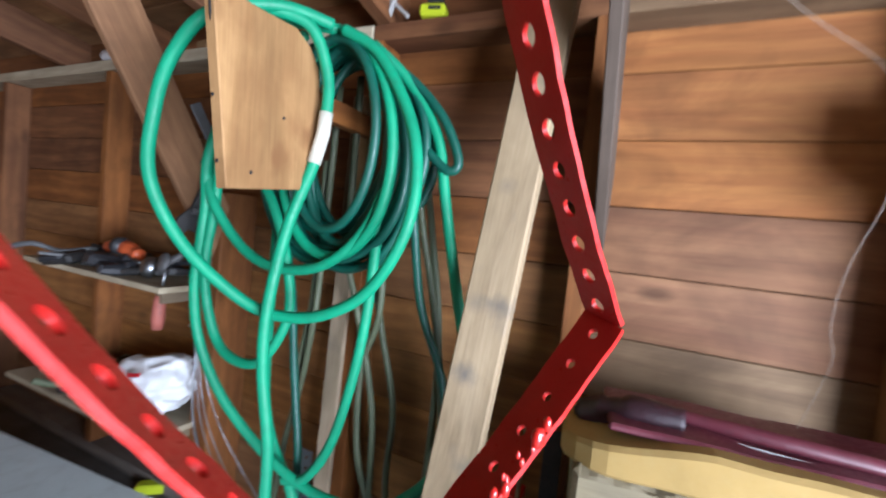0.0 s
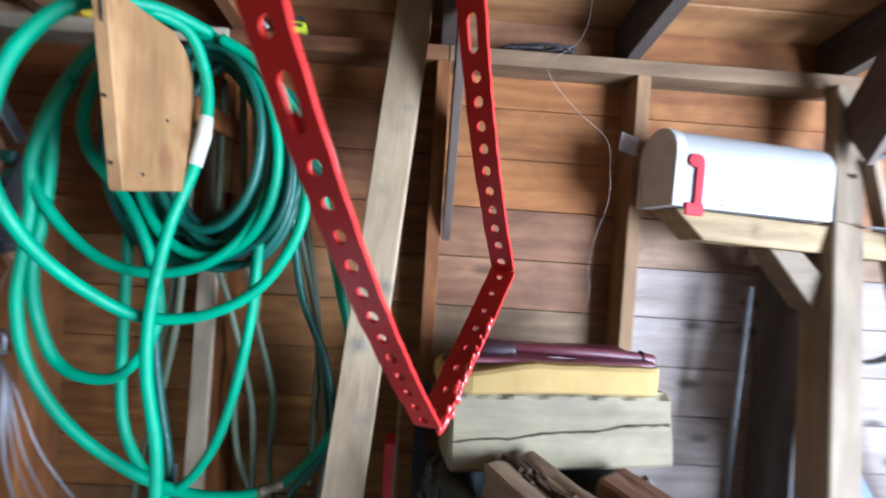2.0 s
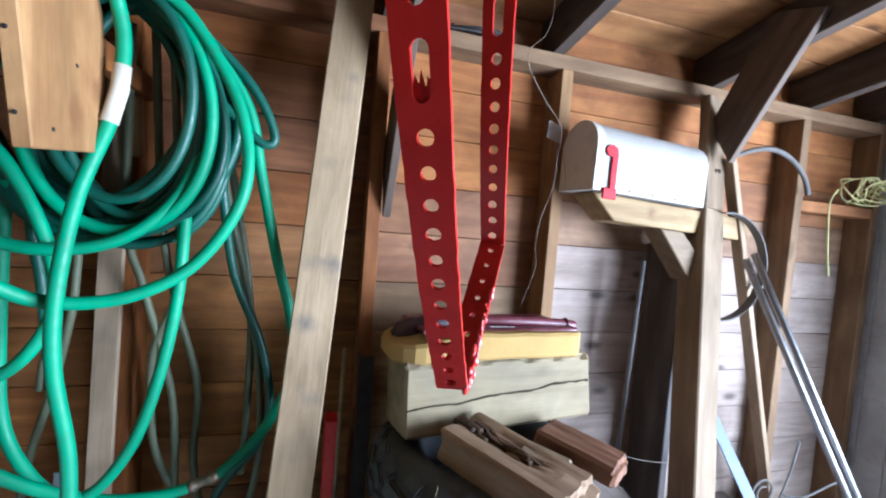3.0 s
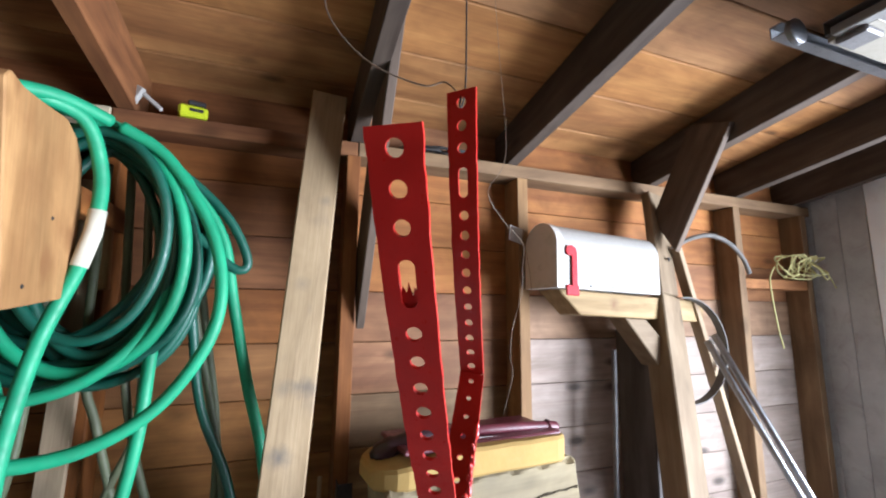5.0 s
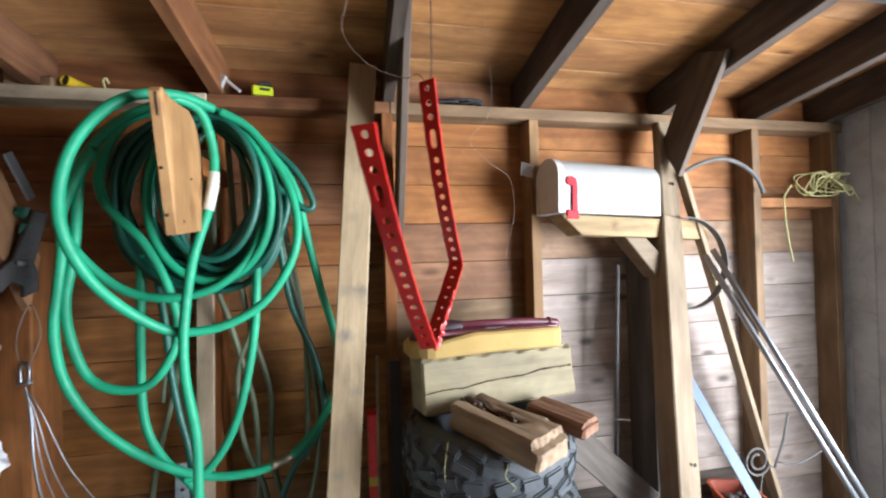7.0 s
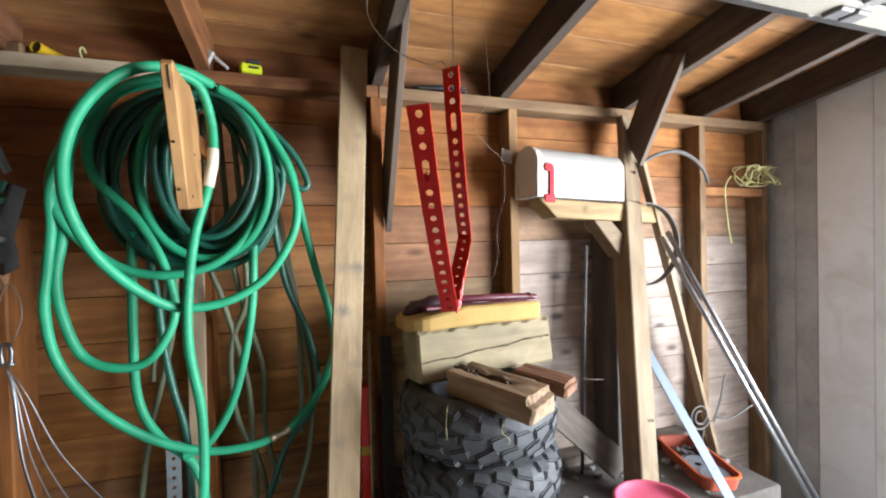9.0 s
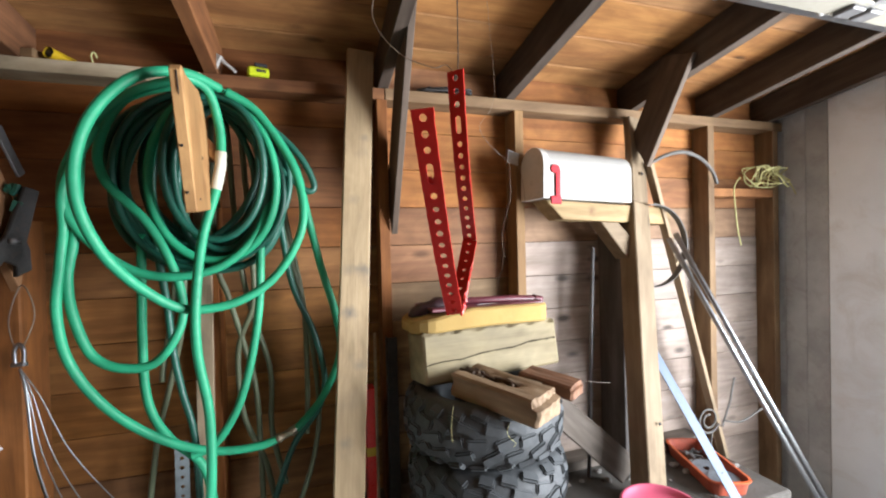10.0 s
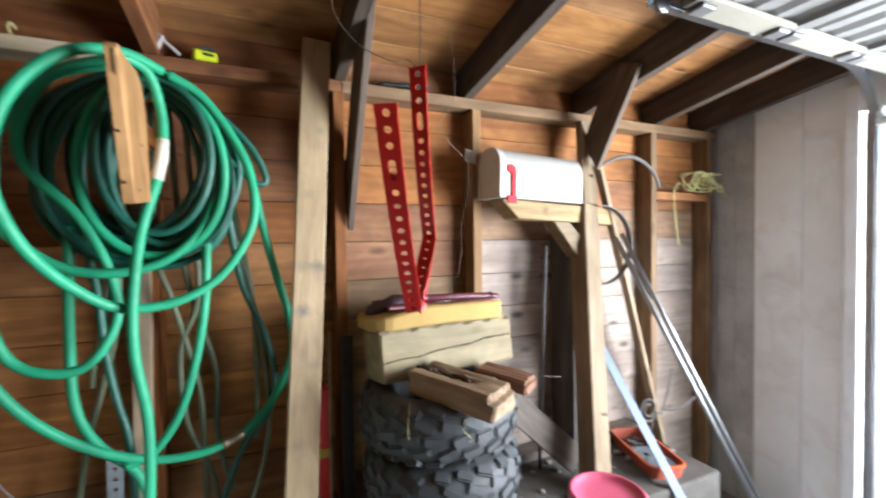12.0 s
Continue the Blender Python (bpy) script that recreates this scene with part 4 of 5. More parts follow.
solo("blocking", bm, M_BOARD, "short brown blocking board between corner studs", "board", m, kind="structure")
rnd = random.Random(21)
bm = bmesh.new()
pts = []
for k in range(46):
    a = k * 1.15 + rnd.uniform(-0.3, 0.3)
    cx = 1.80 + 0.17 * (0.5 + 0.5 * math.sin(k * 0.42))
    pts.append((cx + 0.06 * math.cos(a), 1.0 + rnd.uniform(-0.05, 0.04), 1.685 + (0.035 + 0.02 * rnd.random()) * math.sin(a)))
pts += [(1.97, 0.98, 1.68), (2.01, 0.97, 1.65), (2.03, 0.96, 1.60)]
tube(smooth_path(pts, 6), 0.0026, 6, bm=bm)
tube(smooth_path([(1.72, 1.0, 1.68), (1.67, 0.99, 1.63), (1.665, 0.985, 1.55), (1.68, 0.985, 1.44), (1.70, 0.985, 1.36)], 6), 0.003, 6, bm=bm)
solo("cord", bm, M_STRING, "tangled bundle of pale yellow cord on the blocking", "cord", smooth=True)
bm = bmesh.new()
spiral = [(1.42 + (0.022 + 0.04 * k / 26) * math.cos(0.42 * k + 1.2), 0.93, 0.60 + (0.022 + 0.04 * k / 26) * math.sin(0.42 * k + 1.2)) for k in range(27)]
tube(spiral + [(1.50, 0.93, 0.56), (1.56, 0.94, 0.66), (1.60, 0.95, 0.76)], 0.0045, 6, bm=bm)
tube(smooth_path([(1.52, 0.93, 0.58), (1.60, 0.92, 0.57), (1.70, 0.90, 0.62), (1.76, 0.90, 0.63)], 5), 0.004, 6, bm=bm)
tube(smooth_path([(1.44, 0.93, 0.54), (1.43, 0.94, 0.44), (1.42, 0.96, 0.425)], 5), 0.004, 6, bm=bm)
solo("scroll_bracket", bm, M_DULL, "curled wrought-iron scroll bracket standing in the corner", "bracket", smooth=True)

# ---------------------------------------------------------------- tyres and what lies on them
def tyre_meshes(R, r, h):
    """A carcass with a round shoulder and a bead hole, and the lugs of its tread."""
    prof = [(r, 0.24 * h), (r + 0.012, 0.14 * h), (0.70 * R, 0.02 * h), (0.82 * R, 0.035 * h), (0.905 * R, 0.115 * h), (0.952 * R, 0.25 * h), (0.968 * R, 0.40 * h), (0.971 * R, 0.5 * h),
            (0.968 * R, 0.60 * h), (0.952 * R, 0.75 * h), (0.905 * R, 0.885 * h), (0.82 * R, 0.965 * h), (0.70 * R, 0.98 * h), (r + 0.012, 0.86 * h), (r, 0.76 * h), (r, 0.24 * h)]
    body = lathe(prof, 40)
    lugs = bmesh.new()
    rows = ((0.115, 0.0, 0.050, 52, 0.900), (0.30, 0.46, 0.058, 14, 0.953), (0.50, 0.0, 0.060, 0, 0.966), (0.70, 0.54, 0.058, -14, 0.953), (0.885, 0.08, 0.048, -52, 0.900))
    count = 22
    for level_, shift, size, lean, out in rows:
        for k in range(count):
            wob = math.sin(k * 2.3 + level_ * 17)
            a = 2 * math.pi * (k + shift + 0.07 * wob) / count
            m = Matrix.Rotation(a, 4, "Z") @ Matrix.Translation((out * R, 0, level_ * h)) @ Matrix.Rotation(radians(lean), 4, "Y")
            m = m @ Matrix.Rotation(radians((20 if level_ < 0.45 else -20 if level_ > 0.55 else 8) + 9 * wob), 4, "X")
            bmesh.ops.create_cube(lugs, size=1.0, matrix=m @ Matrix.Diagonal((0.0155, size * (1 + 0.08 * math.sin(k * 3.7 + level_ * 9)), (0.031 if lean == 0 else 0.029) * (1 + 0.08 * wob), 1)))
    bmesh.ops.bevel(lugs, geom=lugs.edges[:], offset=0.005, segments=2, affect="EDGES")
    return body, lugs


TYRE_H, TYRE_R, TYRE_XY = 0.180, 0.252, (0.29, 0.777)
body, lugs = tyre_meshes(TYRE_R, 0.13, TYRE_H)
tyre = thing("tyre", pose(*TYRE_XY, LEDGE + 2 * TYRE_H), "dusty black knobbly off-road tyre lying in a stack", "tyre", "stack of tyres")
part("carcass", body, M_SIDEWALL, tyre, m=PLACE[tyre], smooth=True)
part("tread", lugs, M_RUBBER, tyre, "worn rubber tread lugs", PLACE[tyre])
for k in range(2):
    copy_thing(tyre, pose(TYRE_XY[0] + 0.012 * math.sin(2.1 * k), TYRE_XY[1] + 0.008 * math.cos(1.7 * k), LEDGE + k * TYRE_H, 0, 0, 23 * k + 9))

block = thing("timber_block", Matrix.Translation((0.34, 0.85, 0.975)), "short green-tinged treated timber block with a long crack", "timber")
bm = box(0.505, 0.142, 0.158, 0.008, 44)
for co, no in (((0, 0, 0.064), (0, 0, 1)), ((0, 0, 0.03), (0, 0, 1)), ((0, 0, -0.03), (0, 0, 1)), ((0, -0.055, 0), (0, 1, 0))):
    bmesh.ops.bisect_plane(bm, geom=bm.verts[:] + bm.edges[:] + bm.faces[:], plane_co=co, plane_no=no)
for v in bm.verts:
    v.co += noise.noise_vector(v.co * Vector((3, 9, 9)) + Vector((4.1, 2.7, 9.3))) * 0.003
    if v.co.z > 0.069 and v.co.y < -0.06:
        v.co += Vector((0, 0.006, -0.005)) * max(0.0, noise.noise(Vector((v.co.x * 24, 3.0, 8.0))) + 0.15) * 2
block_m = pose(0.338, 0.853, 1.0425, -8, 0, 7)
timber = part("timber", bm, M_BLOCK, block, m=block_m)
bm = bmesh.new()
rnd = random.Random(5)
prev = None
for k in range(26):
    x = -0.248 + 0.0195 * k
    z = -0.020 + 0.036 * k / 25 + rnd.uniform(-0.0015, 0.0015) + 0.002 * math.sin(k * 0.7)
    hgt = 0.0008 + 0.0013 * abs(math.sin(k * 1.3)) * (1 if k % 5 else 2.3)
    ring = [bm.verts.new((x, -0.0735, z - hgt)), bm.verts.new((x, -0.0735, z + hgt)), bm.verts.new((x, -0.060, z))]
    if prev:
        for q in range(3):
            bm.faces.new((prev[q], prev[(q + 1) % 3], ring[(q + 1) % 3], ring[q]))
    prev = ring
M_CRACK = plain("crack", (0.035, 0.028, 0.018), 0.95, 0, 0.2, 20, 0.0, 0.05)
part("crack", bm, M_CRACK, timber, "dark drying crack", block_m)


def rotten(label, mat, p0, p1, w, h, seed, gully=0.0, step=0.0, crumbs=0):
    """A broken length of timber: a rotted gully along its top from the far end, a stepped and splintered near end."""
    m, length = along(p0, p1)
    bm = box(length, w, h, 0.007)
    bmesh.ops.subdivide_edges(bm, edges=bm.edges[:], cuts=17, use_grid_fill=True)
    off = Vector((seed * 3.7, seed * 1.3, 0))
    for v in bm.verts:
        c = v.co.copy()
        u, e = c.x / length + 0.5, abs(c.x) / (length / 2)
        g = noise.noise(Vector((c.x * 6, c.y * 60, c.z * 40)) + off)
        f = noise.noise(Vector((c.x * 30, c.y * 60, c.z * 60)) + off)
        v.co += Vector((0.007 * noise.noise(Vector((c.y * 38, c.z * 38, 1)) + off) * e ** 4, 0.0012 * g + 0.001 * f, 0.001 * f))
        if c.z > 0.2 * h:
            lane = math.exp(-((c.y / w - 0.06 + 0.10 * noise.noise(Vector((u * 5, 2, seed)))) / 0.17) ** 2)
            v.co.z += 0.0022 * g - gully * lane * max(0.0, min(1.0, 2.4 - 3.0 * u)) * (0.75 + 0.5 * g + 0.9 * f)
            if u > 0.9:
                v.co.x -= step * (u - 0.9) / 0.1 * (0.8 + 0.5 * f)
    chunk = thing("wood_chunk", m, label, "wood scrap", "rotten wood on the tyres")
    body = part("timber", bm, mat, chunk, m=m)
    rnd = random.Random(seed)
    for k in range(crumbs):
        u, size = 0.02 + 0.66 * rnd.random() ** 1.2, rnd.uniform(0.018, 0.045)
        y = 0.06 + rnd.gauss(0, 0.10) * (1.1 - u)
        bm = box(size, rnd.uniform(0.006, 0.014), rnd.uniform(0.005, 0.012), 0.002, 6, 0.006, k)
        part("splinter", bm, M_ROT, body, "dark crumbling splinter of rot", m @ pose((u - 0.5) * length, y * w, 0.5 * h - 0.010 + 0.010 * u, rnd.uniform(-40, 40), rnd.uniform(-8, 14), rnd.uniform(-12, 12)))


rotten("broken length of rotten timber with a ragged end", M_ROTTEN, (0.212, 0.725, 0.992), (0.362, 0.486, 0.966), 0.130, 0.070, 1, 0.024, 0.022, 26)
rotten("smaller splintered piece of rotten red-brown wood", M_ROTRED, (0.425, 0.745, 0.975), (0.527, 0.598, 0.955), 0.090, 0.044, 2, 0.004, 0.010)

bm = box(0.09, 0.055, 0.035, 0.004, 4, 0.002, 4)
solo("wood_chunk", bm, M_TREATED, "small pale wedge of wood under the rotten timber", "wood scrap", pose(0.345, 0.60, 0.99, 0, 6, -50), "rotten wood on the tyres")
wire("splinter", "long grey splinter sticking out beside the rotten wood", [(0.53, 0.61, 0.985), (0.58, 0.60, 0.975), (0.64, 0.60, 0.965)], 0.0008, M_WEATHER, "splinter")
wire("twine", "kinked pale twine hanging over the tyre", [(0.135, 0.60, 0.965), (0.12, 0.575, 0.925), (0.118, 0.565, 0.885)], 0.0006, M_STRING, "twine", "twine on the tyres")
wire("twine", "kinked pale twine hanging over the tyre", [(0.262, 0.525, 0.93), (0.252, 0.515, 0.905), (0.275, 0.515, 0.88), (0.268, 0.515, 0.87)], 0.0006, M_STRING, "twine", "twine on the tyres")

cushion = thing("foam_cushion", Matrix.Translation((0.32, 0.87, 1.13)), "sagging yellow foam cushion under a folded maroon cover", "cushion")
bm = box(0.500, 0.19, 0.062, 0.007, 22)
for v in bm.verts:
    u = v.co.x / 0.25
    taper = max(0.0, -u - 0.2)
    if v.co.z > 0:
        v.co.z -= 0.030 * taper ** 1.3
    v.co.z += 0.006 * math.cos(u * 1.4) - 0.010 * taper + 0.002 * noise.noise(v.co * 14)
    v.co.y *= 1 - 0.55 * max(0.0, (-u - 0.72) / 0.28) ** 2.2 - 0.25 * max(0.0, (u - 0.85) / 0.15) ** 2
    v.co.y += 0.012 * (1 - u * u) * (-1 if v.co.y < 0 else 0.3) + 0.0015 * noise.noise(v.co * 20 + Vector((5, 0, 0)))
part("foam", bm, M_FOAM, cushion, m=pose(0.312, 0.884, 1.156, 0, 0.5, 6))
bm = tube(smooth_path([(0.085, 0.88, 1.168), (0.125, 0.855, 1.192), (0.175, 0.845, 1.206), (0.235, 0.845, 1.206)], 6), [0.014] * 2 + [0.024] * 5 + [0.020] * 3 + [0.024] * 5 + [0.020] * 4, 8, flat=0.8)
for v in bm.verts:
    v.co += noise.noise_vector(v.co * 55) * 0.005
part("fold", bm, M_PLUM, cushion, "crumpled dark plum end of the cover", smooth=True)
bm = tube(smooth_path([(0.23, 0.872, 1.205), (0.34, 0.860, 1.206), (0.45, 0.864, 1.203), (0.535, 0.872, 1.197), (0.542, 0.873, 1.197), (0.575, 0.876, 1.192)], 6),
          [0.011] * 4 + [0.0125] * 14 + [0.012] * 2 + [0.0165] * 4 + [0.0125] * 6 + [0.009], 12, flat=0.85)
part("roll", bm, M_MAROON, cushion, "rolled maroon vinyl", smooth=True)
bm = tube(smooth_path([(0.26, 0.846, 1.1935), (0.36, 0.840, 1.1935), (0.46, 0.846, 1.1915), (0.55, 0.858, 1.187)], 5), 0.0016, 6)
part("piping", bm, M_BAG, cushion, "thin white piping under the roll", smooth=True)
bm = box(0.42, 0.17, 0.012, 0.004, 8, 0.004, 6)
part("cover", bm, M_MAROON, cushion, m=pose(0.335, 0.895, 1.190, 0, 0.5, 6))

bucket = thing("bucket", pose(0.762, 0.53, 0), "tall pail with a bright pink plastic lid", "bucket")
part("pail", lathe([(0, 0.0), (0.096, 0.0), (0.100, 0.01), (0.111, 0.575), (0.113, 0.58)], 32), M_BAG, bucket, m=PLACE[bucket], smooth=True)
part("lid", lathe([(0.114, 0.566), (0.119, 0.570), (0.119, 0.598), (0.113, 0.604), (0.106, 0.602), (0.102, 0.590), (0.055, 0.588), (0, 0.588)], 40), M_PINK, bucket, "pink snap-on lid", PLACE[bucket], smooth=True)

def rounded(w, d, r, n=5):
    """A rectangle with round corners, in x and y."""
    return [(sx * (w / 2 - r) + r * math.cos(q + k * math.pi / 2 / n), sy * (d / 2 - r) + r * math.sin(q + k * math.pi / 2 / n))
            for sx, sy, q in ((1, 1, 0), (-1, 1, math.pi / 2), (-1, -1, math.pi), (1, -1, 1.5 * math.pi)) for k in range(n + 1)]


def loft(rings):
    """Joins outlines (points, height), first and last closed."""
    bm = bmesh.new()
    rows = [[bm.verts.new((x, y, z)) for x, y in pts] for pts, z in rings]
    for a, b in zip(rows, rows[1:]):
        for k in range(len(a)):
            q = (k + 1) % len(a)
            bm.faces.new((a[k], a[q], b[q], b[k]))
    bm.faces.new(rows[0][::-1]), bm.faces.new(rows[-1])
    return bm


tray_m = pose(1.322, 0.868, LEDGE + 0.002, 0, 0, -18)
tray = thing("tray", tray_m, "long red-orange plastic tray of dirty metal odds on the ledge", "tray")
bm = loft([(rounded(0.135, 0.33, 0.03), 0.0), (rounded(0.155, 0.35, 0.035), 0.055), (rounded(0.147, 0.342, 0.032), 0.055), (rounded(0.128, 0.322, 0.028), 0.004)])
tub = part("tub", bm, M_TRAY, tray, m=tray_m)
bm = loft([(rounded(0.153, 0.348, 0.034), 0.050), (rounded(0.166, 0.361, 0.040), 0.051), (rounded(0.166, 0.361, 0.040), 0.056), (rounded(0.149, 0.344, 0.032), 0.0575)])
bmesh.ops.delete(bm, geom=[f for f in bm.faces if len(f.verts) > 4], context="FACES_ONLY")
part("rim", bm, M_ORANGEPL, tub, "brighter orange rim", tray_m)
bm = bmesh.new()
bmesh.ops.create_grid(bm, x_segments=12, y_segments=24, size=0.5)
for v in bm.verts:
    v.co = Vector((v.co.x * 0.125, v.co.y * 0.31, 0.012 + 0.008 * noise.noise(v.co * 9)))
solo("dirt", bm, M_DIRT, "brown dirt and rust lying in the tray", "dirt", tray_m)
rnd = random.Random(31)
for k in range(22):
    m = tray_m @ pose(rnd.uniform(-0.04, 0.04), rnd.uniform(0.02, 0.13), 0.02 + 0.012 * rnd.random(), rnd.uniform(-20, 20), rnd.uniform(-20, 20), rnd.uniform(0, 180))
    solo("bolt", tube([(-0.02, 0, 0), (-0.012, 0, 0), (-0.0119, 0, 0), (rnd.uniform(0.01, 0.03), 0, 0)], [0.006, 0.006, 0.0035, 0.0035], 6), M_GREYSTEEL, "dull steel bolt lying in the tray", "bolt", m, "bolts in the tray")
for px, py, tilt in ((-0.012, -0.03, 8), (0.010, -0.105, 5)):
    disc = lathe([(0.012, 0), (0.052, 0), (0.055, 0.001), (0.055, 0.0022), (0.052, 0.003), (0.012, 0.003), (0.012, 0)], 32)
    solo("metal_disc", disc, M_DISC, "dull blue-grey metal disc lying in the tray", "disc", tray_m @ pose(px, py, 0.030, tilt, -6, 0), "discs in the tray", smooth=False)
rnd = random.Random(77)
for k in range(40):
    s = rnd.uniform(0.006, 0.018)
    bm = bmesh.new()
    bmesh.ops.create_icosphere(bm, subdivisions=1, radius=s)
    for v in bm.verts:
        v.co *= 1 + 0.3 * noise.noise(v.co * 90 + Vector((k, 0, 0)))
    solo("pebble", bm, M_CONCRETE if k % 3 else M_DARKWOOD, "small crumb of rubble on the concrete ledge", "rubble",
         pose(rnd.uniform(0.55, 1.48), rnd.uniform(0.70, 1.03), LEDGE + 0.4 * s, 0, 0, rnd.uniform(0, 180)) @ Matrix.Diagonal((1.2, 1, 0.6, 1)), "rubble on the ledge")

chest_m = pose(-1.28, 0.43, 0, 0, 0, 5)
chest = thing("storage_chest", chest_m, "pale blue-grey storage chest standing on the floor", "chest")
part("body", box(1.06, 0.42, 0.76, 0.012), M_CHEST, chest, m=chest_m @ pose(0, 0, 0.38))
part("lid", box(1.10, 0.46, 0.04, 0.012), M_CHEST, chest, m=chest_m @ pose(0, 0, 0.782))

bm = box(0.10, 0.045, 0.035, 0.006)
solo("plastic_piece", bm, M_LIME, "bright lime plastic piece lying on the concrete ledge", "plastic piece", pose(-1.31, 1.04, LEDGE + 0.0185, 0, 0, 40))

# ---------------------------------------------------------------- on the top plate
PLATE_TOP = 1.972
tape_box = thing("tape_measure", Matrix.Translation((-0.352, 1.075, PLATE_TOP)), "lime green tape measure lying on the top plate", "tape measure")
case = part("case", box(0.066, 0.045, 0.030, 0.006), M_LIME, tape_box, m=pose(-0.374, 1.06, PLATE_TOP + 0.015, 0, 0, 12))
part("grip", box(0.040, 0.047, 0.012, 0.003), M_BLACK, case, m=pose(-0.367, 1.06, PLATE_TOP + 0.036, 0, 0, 12))
part("label", box(0.030, 0.004, 0.008, 0.001), M_BLACK, case, m=pose(-0.362, 1.038, PLATE_TOP + 0.016, 0, 0, 12))
bm = tube([(-0.940, 1.055, 1.992), (-0.912, 1.13, 1.988)], 0.0165, 18, cap=False)
pipe = solo("pipe_offcut", bm, M_YELLOW, "short bright yellow plastic pipe on the top plate", "pipe", smooth=True)
# solid black filling paints the shade inside the pipe
part("bore", tube([(-0.937, 1.058, 1.992), (-0.912, 1.13, 1.988)], 0.0138, 18, cap=True), M_BLACK, pipe, "black plug standing in for the shaded hollow of the pipe", smooth=True)
clamp = thing("clip", Matrix.Translation((-0.49, 1.07, PLATE_TOP)), "small white plastic clamp at the foot of a rafter", "clamp")
bm, m = beam((-0.512, 1.055, 1.980), (-0.486, 1.045, 2.030), 0.014, 0.022)
part("jaw", bm, M_WHITE, clamp, m=m)
bm, m = beam((-0.500, 1.048, 2.032), (-0.440, 1.050, 1.980), 0.010, 0.010)
part("lever", bm, M_WHITE, clamp, m=m)
bm = tube(smooth_path([(-0.83, 1.052, 1.972), (-0.832, 1.046, 1.99), (-0.825, 1.046, 2.0), (-0.818, 1.048, 1.985)], 5), 0.003, 6)
solo("cord_end", bm, M_STRING, "frayed end of yellow cord on the top plate", "cord", smooth=True)
for x, w, h, a in ((-1.075, 0.06, 0.045, 8), (-0.995, 0.05, 0.03, -12), (-1.15, 0.07, 0.035, 15), (-1.24, 0.06, 0.03, -5)):
    solo("wood_offcut", box(w, 0.05, h, 0.003), M_STUD, "small sawn wood offcut on the top plate", "wood scrap", pose(x, 1.085, PLATE_TOP + h / 2, 0, 0, a), "offcuts on the plate")
bm = lathe([(0, 0), (0.026, 0), (0.028, 0.004), (0.028, 0.16), (0.024, 0.172), (0.012, 0.176), (0, 0.176)], 20)
solo("paper_roll", bm, M_BAG, "crumpled white roll lying on the top plate", "roll", pose(-1.84, 1.085, PLATE_TOP + 0.028, 0, 90, 5), smooth=True)
bm = lathe([(0.018, 0), (0.026, 0), (0.027, 0.06), (0.018, 0.06), (0.018, 0)], 20)
solo("paper_roll", bm, M_WHITE, "small white ring of pipe on the top plate", "roll", pose(-1.60, 1.075, PLATE_TOP + 0.028, 0, 90, 40), smooth=True)
bm = bmesh.new()
rnd = random.Random(3)
for k in range(7):
    pts = [(0.26 + 0.10 * math.sin(k + 0.7 * q) + 0.05 * rnd.random(), 1.08 + 0.02 * math.cos(1.3 * q + k), PLATE_TOP + 0.008 + 0.02 * rnd.random()) for q in range(7)]
    solo("cord_offcut", tube(smooth_path(pts, 5), 0.0045 if k < 3 else 0.0022, 6), M_IRON, "dark tangled length of cord on the top plate", "cord", smooth=True, group="cords on the plate")

# ---------------------------------------------------------------- shelves and tools by the post
def shelf(x0, x1, y0, z, label):
    th = thing("shelf", Matrix.Translation(((x0 + x1) / 2, 1.14, z)), label, "shelf", "wall shelves")
    part("board", box(x1 - x0, 1.135 - y0, 0.018, 0.002), M_WHITEWASH, th, m=pose((x0 + x1) / 2, (1.135 + y0) / 2, z - 0.009))
    bm, m = beam((x1 - 0.03, y0 + 0.02, z - 0.035), (x1 - 0.03, 1.13, z - 0.035), 0.03, 0.034)
    part("cleat", bm, M_TREATED, th, m=m)
    return th


shelf(-1.88, -1.075, 0.875, 1.205, "rough plywood shelf crowded with hand tools")
shelf(-1.92, -1.065, 0.86, 0.765, "lower plywood shelf holding a plastic bag")


def clutter(name, label, category, piece, cx, cy, z, sx, sy, sz, mats, seed, n=14):
    """A heap of small rounded bits standing on a shelf, each a part."""
    r = random.Random(seed)
    th = thing(name, Matrix.Translation((cx, cy, z)), label, category)
    for k in range(n):
        s = (r.uniform(0.2, 0.5) * sx, r.uniform(0.2, 0.5) * sy, r.uniform(0.25, 0.6) * sz)
        c = Vector((cx + r.uniform(-0.5, 0.5) * sx, cy + r.uniform(-0.5, 0.5) * sy, z + s[2] / 2 + r.uniform(0, 0.4) * sz * (k % 3) / 2))
        m = Matrix.Translation(c) @ Euler((r.uniform(-0.3, 0.3), r.uniform(-0.3, 0.3), r.uniform(0, 3))).to_matrix().to_4x4()
        if k % 3 == 2:
            bm = tube(smooth_path([(s[0] * (q - 2) / 2, s[1] * r.uniform(-0.6, 0.6), s[2] * r.uniform(-0.3, 0.4)) for q in range(5)], 4), 0.16 * s[2] + 0.003, 8)
        else:
            bm = box(*s, 0.25 * min(s))
        part(piece, bm, mats[k % len(mats)], th, m=m)
    return th


